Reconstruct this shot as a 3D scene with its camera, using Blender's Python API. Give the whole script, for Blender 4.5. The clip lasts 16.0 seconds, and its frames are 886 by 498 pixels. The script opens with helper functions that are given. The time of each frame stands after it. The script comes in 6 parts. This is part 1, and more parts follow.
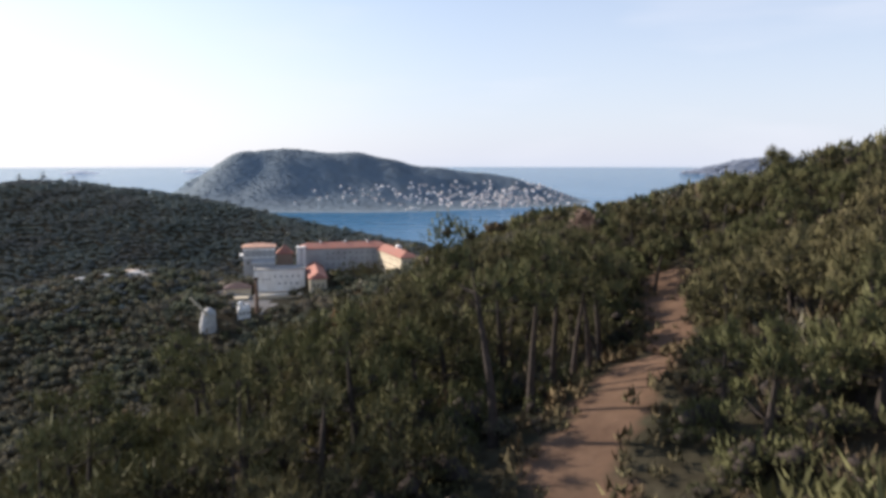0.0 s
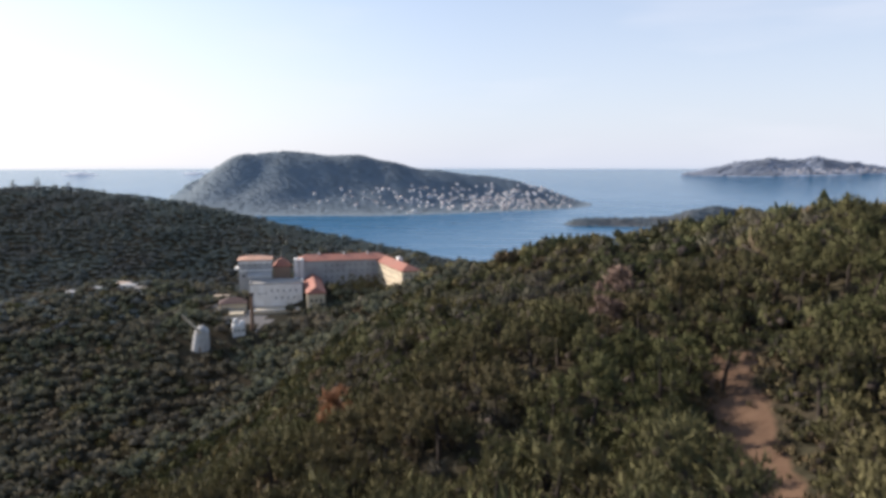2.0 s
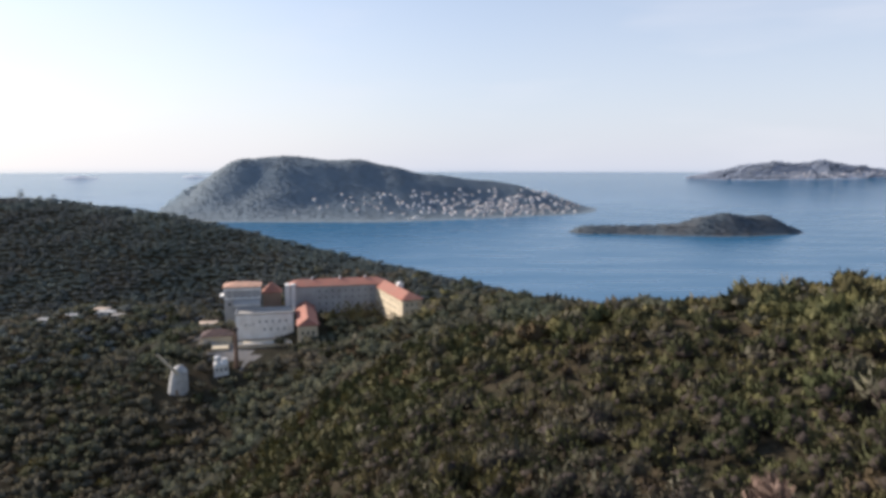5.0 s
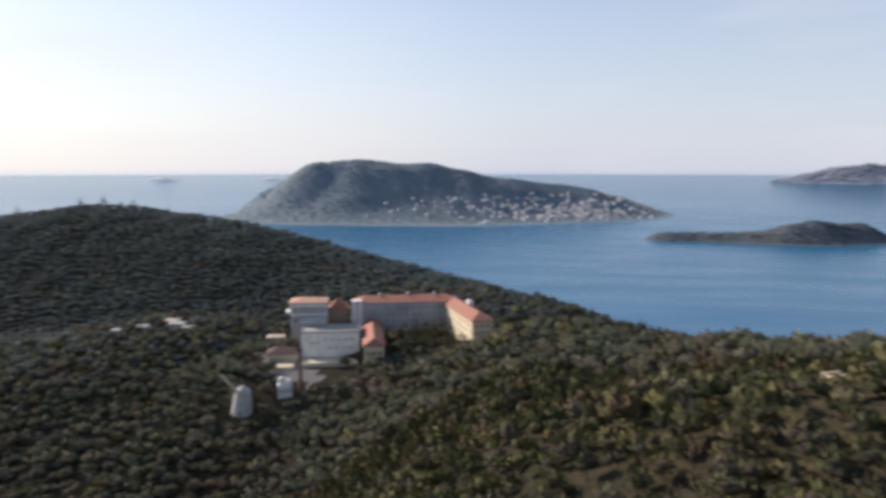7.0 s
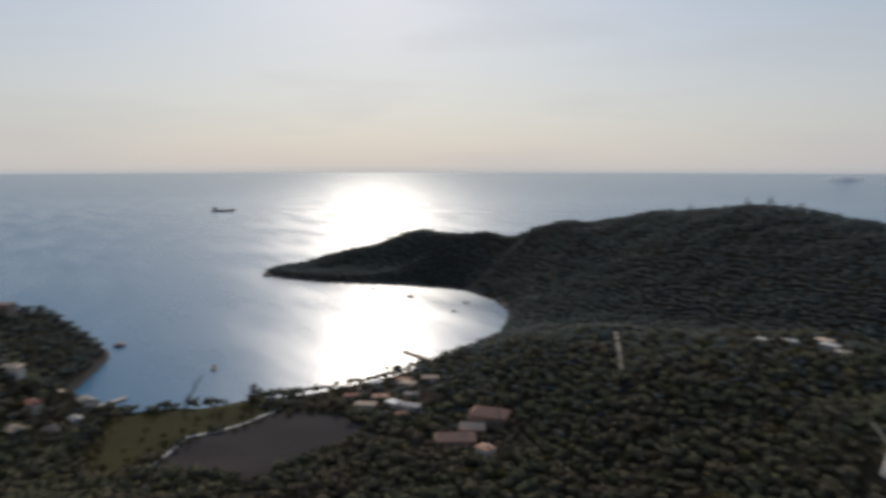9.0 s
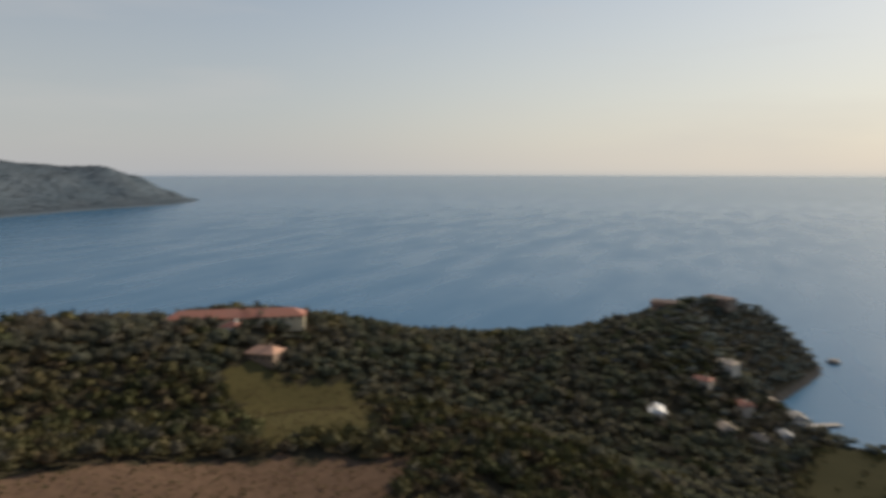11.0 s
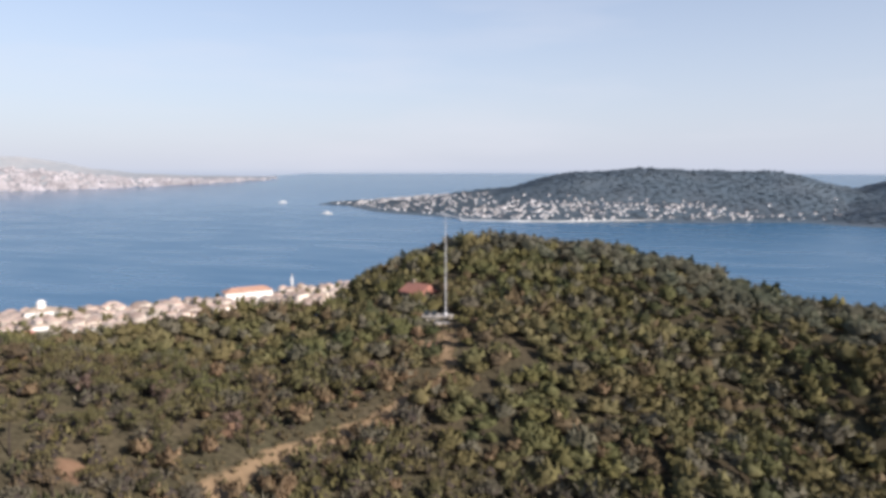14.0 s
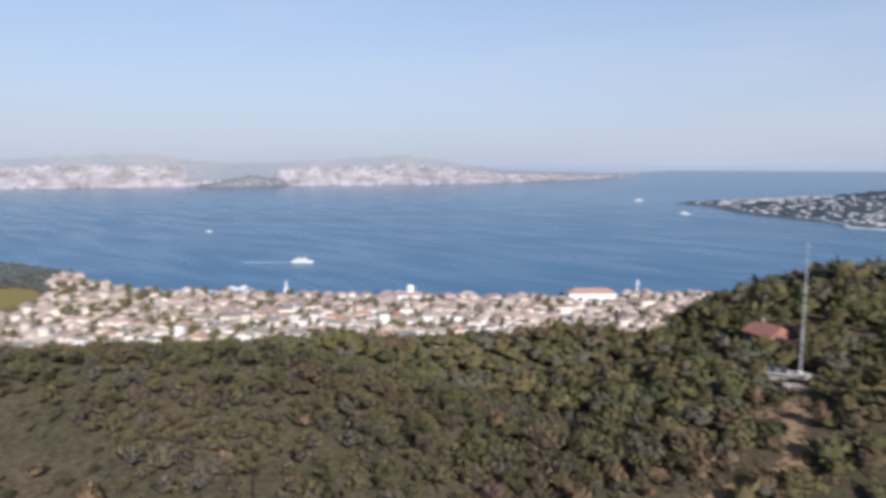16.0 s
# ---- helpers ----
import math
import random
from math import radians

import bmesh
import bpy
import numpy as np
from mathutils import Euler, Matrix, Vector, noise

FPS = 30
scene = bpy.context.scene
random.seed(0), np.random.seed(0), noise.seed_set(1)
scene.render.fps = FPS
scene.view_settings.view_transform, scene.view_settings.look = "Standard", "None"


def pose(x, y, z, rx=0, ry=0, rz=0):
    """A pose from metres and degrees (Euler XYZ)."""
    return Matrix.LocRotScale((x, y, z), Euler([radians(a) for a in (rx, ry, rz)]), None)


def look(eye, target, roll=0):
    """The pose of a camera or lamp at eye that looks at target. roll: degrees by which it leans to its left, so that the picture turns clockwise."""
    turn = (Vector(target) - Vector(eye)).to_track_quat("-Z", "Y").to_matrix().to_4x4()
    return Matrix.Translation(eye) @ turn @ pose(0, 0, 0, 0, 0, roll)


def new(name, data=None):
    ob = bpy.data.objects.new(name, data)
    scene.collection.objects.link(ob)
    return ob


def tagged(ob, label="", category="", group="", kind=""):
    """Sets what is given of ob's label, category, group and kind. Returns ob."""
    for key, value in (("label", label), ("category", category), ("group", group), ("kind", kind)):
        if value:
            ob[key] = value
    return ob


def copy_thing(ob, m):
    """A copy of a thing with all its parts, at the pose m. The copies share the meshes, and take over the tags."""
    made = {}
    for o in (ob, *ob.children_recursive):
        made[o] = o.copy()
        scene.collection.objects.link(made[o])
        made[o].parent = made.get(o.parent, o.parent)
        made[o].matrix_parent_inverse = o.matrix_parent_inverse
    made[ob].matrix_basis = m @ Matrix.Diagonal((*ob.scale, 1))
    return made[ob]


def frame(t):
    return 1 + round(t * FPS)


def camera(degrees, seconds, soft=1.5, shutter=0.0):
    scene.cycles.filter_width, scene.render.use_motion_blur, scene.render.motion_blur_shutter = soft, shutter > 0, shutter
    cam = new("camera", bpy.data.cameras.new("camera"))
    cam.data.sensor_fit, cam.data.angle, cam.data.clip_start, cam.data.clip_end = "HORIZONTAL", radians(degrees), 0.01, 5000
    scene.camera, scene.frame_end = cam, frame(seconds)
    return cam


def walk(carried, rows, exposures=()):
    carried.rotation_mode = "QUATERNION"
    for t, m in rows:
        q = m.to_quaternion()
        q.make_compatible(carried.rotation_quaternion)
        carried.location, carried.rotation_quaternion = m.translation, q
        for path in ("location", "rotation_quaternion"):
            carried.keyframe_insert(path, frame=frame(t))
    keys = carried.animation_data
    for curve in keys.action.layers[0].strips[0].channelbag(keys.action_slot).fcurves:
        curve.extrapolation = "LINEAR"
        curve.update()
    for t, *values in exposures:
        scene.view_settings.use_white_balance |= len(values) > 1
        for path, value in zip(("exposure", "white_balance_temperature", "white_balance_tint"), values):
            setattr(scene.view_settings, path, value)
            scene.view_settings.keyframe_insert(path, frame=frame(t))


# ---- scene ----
LENS = 65.6
cam = camera(LENS, 16.0, soft=3.6, shutter=0.45)
# seconds, place, heading to the left, tilt
PATH = [
    (0, -0.0, -0.0, 129.7, 0.01, -7.22),
    (0.5, -0.1, 3.2, 131.2, 0.05, -7.18),
    (1, -0.4, 7.1, 132.4, 0.07, -7.16),
    (1.5, -0.8, 11.1, 133.8, 0.08, -7.16),
    (2, -1.1, 15.2, 135.0, 0.07, -7.15),
    (2.5, -1.4, 19.9, 136.3, 0.06, -7.13),
    (3, -1.8, 25.0, 137.6, 0.07, -7.10),
    (3.5, -2.2, 30.3, 138.9, 0.11, -7.10),
    (4, -2.3, 36.9, 140.4, 0.16, -7.08),
    (6.5, -3.2, 67.5, 148.6, 0.77, -6.90),
    (7, -3.9, 70.3, 149.9, 6.11, -6.88),
    (7.5, -4.2, 74.8, 150.6, 18.94, -6.92),
    (8, -4.7, 82.2, 150.7, 31.87, -6.99),
    (8.5, -6.9, 88.0, 151.0, 45.65, -7.01),
    (9, -10.3, 93.4, 151.6, 58.34, -7.03),
    (9.2, -13.0, 94.8, 151.6, 64.11, -7.01),
    (9.6, -19.2, 96.2, 151.1, 75.00, -6.96),
    (10.25, -31.5, 93.6, 149.5, 92.60, -6.88),
    (11.3, -54.1, 78.9, 146.7, 121.34, -6.76),
    (11.5, -57.7, 75.9, 146.4, 126.88, -6.80),
    (12, -67.8, 71.2, 146.0, 142.89, -6.82),
    (12.5, -75.5, 65.5, 145.1, 158.77, -6.86),
    (13, -78.0, 56.2, 143.7, 174.14, -6.77),
    (13.5, -79.3, 48.1, 143.2, 186.90, -6.78),
    (14, -80.5, 42.5, 143.9, 194.13, -6.88),
    (14.5, -80.6, 37.1, 144.7, 198.75, -6.95),
    (15, -80.6, 32.0, 145.7, 204.67, -7.02),
    (15.5, -79.6, 26.5, 146.6, 213.67, -7.11),
    (16, -78.4, 21.9, 147.7, 223.24, -7.17),
]
EXPOSURES = [(0, 0.6, 6550, 15), (4.2, 0.52, 6600, 15), (6.5, 0.40, 6650, 15), (7.2, 0.36, 6650, 15), (8.0, 0.21, 6500, 14), (8.6, -0.27, 6650, 13), (9.2, -0.42, 6800, 13), (11.3, -0.1, 7500, 11), (12.0, 0.18, 7300, 13), (12.6, 0.42, 6950, 16), (13.2, 0.51, 6700, 16), (14.0, 0.34, 6450, 16), (15.0, 0.2, 6200, 16), (16, 0.06, 5950, 15)]
walk(cam, [(t, pose(x, y, z, 90 + tilt, 0, turn)) for t, x, y, z, turn, tilt in PATH], EXPOSURES)

# ---- light ----
SUN_TURN, SUN_UP = 63.8, 28.0
SUN_WAY = Vector((-math.sin(radians(SUN_TURN)) * math.cos(radians(SUN_UP)), math.cos(radians(SUN_TURN)) * math.cos(radians(SUN_UP)), math.sin(radians(SUN_UP))))
world = bpy.data.worlds.new("sky")
scene.world = world
world.use_nodes = True
wn, wl = world.node_tree.nodes, world.node_tree.links
sky = wn.new("ShaderNodeTexSky")
sky.sky_type, sky.sun_disc = "NISHITA", False
sky.sun_elevation, sky.sun_rotation = radians(SUN_UP), radians(-SUN_TURN)
sky.altitude, sky.air_density, sky.dust_density, sky.ozone_density = 100, 1.0, 0.45, 1.6
# pale haze lies along the horizon
way, upness = wn.new("ShaderNodeTexCoord"), wn.new("ShaderNodeSeparateXYZ")
wl.new(way.outputs["Generated"], upness.inputs[0])
lift, haze, veil = wn.new("ShaderNodeMapRange"), wn.new("ShaderNodeMath"), wn.new("ShaderNodeMix")
lift.inputs["From Min"].default_value, lift.inputs["From Max"].default_value = -0.02, 0.72
lift.inputs["To Min"].default_value, lift.inputs["To Max"].default_value = 1.0, 0.0
wl.new(upness.outputs[2], lift.inputs["Value"])
haze.operation = "POWER"
haze.inputs[1].default_value = 1.9
wl.new(lift.outputs[0], haze.inputs[0])
share = wn.new("ShaderNodeMath")
share.operation = "MULTIPLY"
share.inputs[1].default_value = 0.98
wl.new(haze.outputs[0], share.inputs[0])
veil.data_type = "RGBA"
# the haze is whiter towards the sun
aim, warm, glow = wn.new("ShaderNodeVectorMath"), wn.new("ShaderNodeMapRange"), wn.new("ShaderNodeMix")
aim.operation = "DOT_PRODUCT"
aim.inputs[1].default_value = (-math.sin(radians(SUN_TURN)), math.cos(radians(SUN_TURN)), 0)
wl.new(way.outputs["Generated"], aim.inputs[0])
warm.interpolation_type = "SMOOTHSTEP"
warm.inputs["From Min"].default_value, warm.inputs["From Max"].default_value = 0.35, 1.0
wl.new(aim.outputs["Value"], warm.inputs["Value"])
glow.data_type = "RGBA"
glow.inputs["A"].default_value, glow.inputs["B"].default_value = (3.95, 4.4, 5.15, 1), (5.65, 5.8, 5.95, 1)
wl.new(warm.outputs[0], glow.inputs["Factor"])
wl.new(glow.outputs["Result"], veil.inputs["B"])
wl.new(share.outputs[0], veil.inputs["Factor"])
wl.new(sky.outputs[0], veil.inputs["A"])
# faint streaks of high cloud
drawn, wisps, thin, cloud = wn.new("ShaderNodeMapping"), wn.new("ShaderNodeTexNoise"), wn.new("ShaderNodeMapRange"), wn.new("ShaderNodeMix")
drawn.inputs["Scale"].default_value = (1.6, 1.6, 9.0)
wl.new(way.outputs["Generated"], drawn.inputs["Vector"])
wl.new(drawn.outputs[0], wisps.inputs["Vector"])
wisps.inputs["Scale"].default_value, wisps.inputs["Detail"].default_value = 1.7, 5
thin.inputs["From Min"].default_value, thin.inputs["From Max"].default_value, thin.inputs["To Max"].default_value = 0.5, 0.8, 0.35
wl.new(wisps.outputs[0], thin.inputs["Value"])
cloud.data_type = "RGBA"
cloud.inputs["B"].default_value = (5.2, 5.4, 5.8, 1)
wl.new(thin.outputs[0], cloud.inputs["Factor"])
wl.new(veil.outputs["Result"], cloud.inputs["A"])
# below the horizon the haze thickens over far water
sink, brim = wn.new("ShaderNodeMapRange"), wn.new("ShaderNodeMix")
sink.interpolation_type = "SMOOTHSTEP"
sink.inputs["From Min"].default_value, sink.inputs["From Max"].default_value = -0.016, -0.001
sink.inputs["To Min"].default_value, sink.inputs["To Max"].default_value = 1.0, 0.0
wl.new(upness.outputs[2], sink.inputs["Value"])
brim.data_type, brim.blend_type = "RGBA", "MULTIPLY"
brim.inputs["B"].default_value = (0.82, 0.87, 0.92, 1)
wl.new(sink.outputs[0], brim.inputs["Factor"])
wl.new(cloud.outputs["Result"], brim.inputs["A"])
wl.new(brim.outputs["Result"], wn["Background"].inputs[0])
wn["Background"].inputs[1].default_value = 0.12
sun_data = bpy.data.lights.new("sun", "SUN")
sun_data.energy, sun_data.angle, sun_data.color = 5.0, radians(0.6), (1.0, 0.93, 0.82)
sun = new("sun", sun_data)
sun.matrix_world = look(SUN_WAY * 900, (0, 0, 0))


# ---- materials ----
def material(name, color, rough=0.9, spread=0.25, scale=0.5, bump=0.0, second=None, fine=8.0, translucent=0.0, metal=0.0, island=0.0, per_object=0.0, gloss=0.3, matte=0.0):
    """A surface with variation at two scales; second is the colour it wears towards."""
    m = bpy.data.materials.new(name)
    m.use_nodes = True
    n, l = m.node_tree.nodes, m.node_tree.links
    b = n["Principled BSDF"]
    b.inputs["Roughness"].default_value, b.inputs["Metallic"].default_value = rough, metal
    b.inputs["Specular IOR Level"].default_value = gloss
    b.inputs["Diffuse Roughness"].default_value = matte
    geo = n.new("ShaderNodeNewGeometry")
    coarse, grain = n.new("ShaderNodeTexNoise"), n.new("ShaderNodeTexNoise")
    for tex, s in ((coarse, scale), (grain, scale * fine)):
        tex.inputs["Scale"].default_value, tex.inputs["Detail"].default_value = s, 4
        l.new(geo.outputs["Position"], tex.inputs["Vector"])
    mix = n.new("ShaderNodeMix")
    mix.data_type = "RGBA"
    mix.inputs["A"].default_value = (*color, 1)
    mix.inputs["B"].default_value = (*(second or [c * 0.6 for c in color]), 1)
    ramp = n.new("ShaderNodeMapRange")
    ramp.inputs["From Min"].default_value, ramp.inputs["From Max"].default_value = 0.38, 0.66
    l.new(coarse.outputs[0], ramp.inputs["Value"])
    l.new(ramp.outputs[0], mix.inputs["Factor"])
    gain = n.new("ShaderNodeMapRange")
    gain.inputs["From Min"].default_value, gain.inputs["From Max"].default_value = 0.3, 0.7
    gain.inputs["To Min"].default_value, gain.inputs["To Max"].default_value = 1 - spread, 1 + spread
    l.new(grain.outputs[0], gain.inputs["Value"])
    value = gain.outputs[0]
    for weight, source in ((island, geo.outputs["Random Per Island"]), (per_object, n.new("ShaderNodeObjectInfo").outputs["Random"])):
        if weight:
            span, times = n.new("ShaderNodeMapRange"), n.new("ShaderNodeMath")
            span.inputs["To Min"].default_value, span.inputs["To Max"].default_value = 1 - weight, 1 + weight
            l.new(source, span.inputs["Value"])
            times.operation = "MULTIPLY"
            l.new(value, times.inputs[0])
            l.new(span.outputs[0], times.inputs[1])
            value = times.outputs[0]
    scaled = n.new("ShaderNodeVectorMath")
    scaled.operation = "SCALE"
    l.new(mix.outputs["Result"], scaled.inputs[0])
    l.new(value, scaled.inputs["Scale"])
    l.new(scaled.outputs[0], b.inputs["Base Color"])
    if bump:
        bp = n.new("ShaderNodeBump")
        bp.inputs["Strength"].default_value, bp.inputs["Distance"].default_value = 0.8, bump
        l.new(grain.outputs[0], bp.inputs["Height"])
        l.new(bp.outputs[0], b.inputs["Normal"])
    if translucent:
        t, add = n.new("ShaderNodeBsdfTranslucent"), n.new("ShaderNodeMixShader")
        l.new(scaled.outputs[0], t.inputs[0])
        add.inputs[0].default_value = translucent
        l.new(b.outputs[0], add.inputs[1])
        l.new(t.outputs[0], add.inputs[2])
        l.new(add.outputs[0], n["Material Output"].inputs[0])
    return m


NEEDLES = material("pine_needles", (0.114, 0.115, 0.052), 0.8, 0.22, 0.05, 0, (0.150, 0.126, 0.066), 18, 0.06, island=0.16, gloss=0.06, matte=0.8)
# valley trees, greyed and lightened in the colour itself for haze
HAZED_VALLEY_NEEDLES = material("hazed_valley_needles", (0.124, 0.136, 0.094), 0.9, 0.2, 0.03, 0, (0.158, 0.138, 0.104), 18, 0.3, island=0.14, gloss=0.04, matte=1.0)
GREY_LEAF = material("grey_olive_leaves", (0.120, 0.114, 0.078), 0.85, 0.2, 0.05, 0, (0.136, 0.120, 0.090), 18, 0.06, island=0.16, gloss=0.05, matte=0.8)
DARK_LEAF = material("dark_green_leaves", (0.072, 0.080, 0.039), 0.85, 0.2, 0.05, 0, (0.084, 0.080, 0.044), 18, 0.06, island=0.16, gloss=0.06, matte=0.8)
LIGHT_LEAF = material("yellow_olive_leaves", (0.128, 0.119, 0.050), 0.85, 0.2, 0.05, 0, (0.140, 0.114, 0.058), 18, 0.06, island=0.16, gloss=0.06, matte=0.8)
BROWN_LEAF = material("brown_dry_leaves", (0.138, 0.104, 0.062), 0.9, 0.25, 0.1, 0, (0.112, 0.086, 0.056), 12, island=0.25, gloss=0.03, matte=0.8)
# far slope trees, their base colour paled and blued to paint haze
HAZED_WOODS = material("hazed_woodland_needles", (0.165, 0.196, 0.182), 0.9, 0.1, 0.02, 0, (0.178, 0.184, 0.174), 14, 0.3, island=0.08, gloss=0.03, matte=1.0)
# island woods with the haze of distance mixed into the base colour
HAZED_FAR_WOODS = material("hazed_distant_woodland", (0.172, 0.216, 0.250), 0.95, 0.06, 0.006, 0, (0.186, 0.222, 0.248), 10, island=0.05, gloss=0.02)
DRY = material("dry_needles", (0.30, 0.13, 0.06), 0.8, 0.3, 0.4, 0, (0.22, 0.13, 0.08), 8, 0.2, island=0.3)
PALE = material("bare_twigs", (0.24, 0.165, 0.13), 0.85, 0.3, 0.5, 0, (0.19, 0.13, 0.105), 8, island=0.3)
# dark colour for pine crown cores, painting the shade between the sprays
CORE_SHADE = material("crown_core_shade", (0.052, 0.046, 0.030), 0.95, 0.3, 0.8, 0, (0.066, 0.052, 0.036), 6, gloss=0.03, matte=0.8)
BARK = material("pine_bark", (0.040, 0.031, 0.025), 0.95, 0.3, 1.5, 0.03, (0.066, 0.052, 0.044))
RENDERED = material("weathered_render", (0.43, 0.42, 0.40), 0.9, 0.1, 0.12, 0.01, (0.34, 0.33, 0.315))
LIMEWASH = material("old_limewash", (0.55, 0.54, 0.51), 0.9, 0.12, 0.3, 0.01, (0.40, 0.39, 0.37))
GREY_WALL = material("grey_concrete", (0.42, 0.42, 0.41), 0.9, 0.1, 0.15, 0.01, (0.32, 0.31, 0.30))
CREAM = material("cream_render", (0.66, 0.56, 0.40), 0.9, 0.08, 0.2, 0.01, (0.55, 0.46, 0.33))
TILES = material("clay_roof_tiles", (0.37, 0.155, 0.112), 0.85, 0.22, 0.2, 0.03, (0.33, 0.16, 0.12), 14, per_object=0.2)
PINK_TILES = material("faded_roof_tiles", (0.50, 0.39, 0.30), 0.9, 0.2, 0.2, 0.03, (0.42, 0.34, 0.27), 14, per_object=0.25)
GLASS = material("dark_window_glass", (0.05, 0.06, 0.07), 0.15, 0.1, 0.5)
WHITE = material("white_paint", (0.80, 0.79, 0.76), 0.7, 0.06, 0.3, 0, (0.68, 0.66, 0.62))
STEEL = material("galvanised_steel", (0.62, 0.62, 0.62), 0.45, 0.08, 0.8, metal=0.4)
TIMBER = material("old_timber", (0.20, 0.15, 0.11), 0.9, 0.25, 0.8, 0.01, (0.28, 0.24, 0.2))
STONE = material("field_stone", (0.40, 0.37, 0.33), 0.95, 0.25, 0.5, 0.05, (0.3, 0.28, 0.25))
HOUSE_WALL = material("town_house_render", (0.66, 0.58, 0.475), 0.9, 0.1, 0.05, 0, (0.66, 0.58, 0.50), per_object=0.28)
HULL = material("dark_hull", (0.045, 0.045, 0.055), 0.5, 0.1, 1)
OLD_TILES = material("old_dark_tiles", (0.115, 0.072, 0.066), 0.9, 0.22, 0.3, 0.03, (0.085, 0.06, 0.055), 12)
BRICK = material("brown_brick", (0.25, 0.155, 0.105), 0.9, 0.2, 0.4, 0.02, (0.17, 0.11, 0.08), 12)
ROSE_TILES = material("rose_roof_tiles", (0.45, 0.255, 0.18), 0.9, 0.22, 0.3, 0.03, (0.37, 0.23, 0.17), 14, per_object=0.2)
BROWN_RENDER = material("brown_render", (0.33, 0.24, 0.18), 0.9, 0.12, 0.2, 0.01, (0.26, 0.19, 0.15))
ROCK = material("shore_rock", (0.30, 0.26, 0.22), 0.95, 0.3, 0.15, 0.2, (0.22, 0.19, 0.17))


def ground_material(name="island_ground"):
    """Leaf litter and scrub, with bare red earth, dry grass and gravel where the ground is open."""
    m = material(name, (0.058, 0.052, 0.033), 0.95, 0.35, 0.06, 0.15, (0.080, 0.064, 0.043), 20, gloss=0.02, matte=1.0)
    n, l = m.node_tree.nodes, m.node_tree.links
    b = n["Principled BSDF"]
    last = b.inputs["Base Color"].links[0].from_socket
    geo = n.new("ShaderNodeNewGeometry")
    tex = n.new("ShaderNodeTexNoise")
    tex.inputs["Scale"].default_value, tex.inputs["Detail"].default_value = 0.7, 6
    l.new(geo.outputs["Position"], tex.inputs["Vector"])
    for key, a, c in (("earth", (0.270, 0.170, 0.110), (0.105, 0.064, 0.043)), ("grass", (0.185, 0.145, 0.062), (0.085, 0.078, 0.032)), ("gravel", (0.185, 0.145, 0.125), (0.105, 0.084, 0.074)), ("shore", (0.21, 0.18, 0.15), (0.14, 0.12, 0.10)), ("paving", (0.40, 0.36, 0.31), (0.28, 0.25, 0.22)), ("sand", (0.30, 0.21, 0.13), (0.14, 0.10, 0.06))):
        at = n.new("ShaderNodeAttribute")
        at.attribute_name = key
        tone, over, edge, cut = n.new("ShaderNodeMix"), n.new("ShaderNodeMix"), n.new("ShaderNodeMath"), n.new("ShaderNodeMapRange")
        tone.data_type = over.data_type = "RGBA"
        tone.inputs["A"].default_value, tone.inputs["B"].default_value = (*a, 1), (*c, 1)
        l.new(tex.outputs[0], tone.inputs["Factor"])
        edge.operation = "MULTIPLY_ADD"
        edge.inputs[1].default_value, edge.inputs[2].default_value = 0.7, -0.35
        l.new(tex.outputs[0], edge.inputs[0])
        add = n.new("ShaderNodeMath")
        l.new(edge.outputs[0], add.inputs[0])
        l.new(at.outputs["Fac"], add.inputs[1])
        cut.inputs["From Min"].default_value, cut.inputs["From Max"].default_value = 0.35, 0.65
        l.new(add.outputs[0], cut.inputs["Value"])
        l.new(cut.outputs[0], over.inputs["Factor"])
        l.new(last, over.inputs["A"])
        l.new(tone.outputs["Result"], over.inputs["B"])
        last = over.outputs["Result"]
    l.new(last, b.inputs["Base Color"])
    return m


GROUND = ground_material()
# far soil, its pale blue tone painted in for haze
HAZED_FAR_GROUND = material("hazed_distant_ground", (0.228, 0.286, 0.335), 0.95, 0.08, 0.01, 0, (0.240, 0.290, 0.330), 12, gloss=0.02)


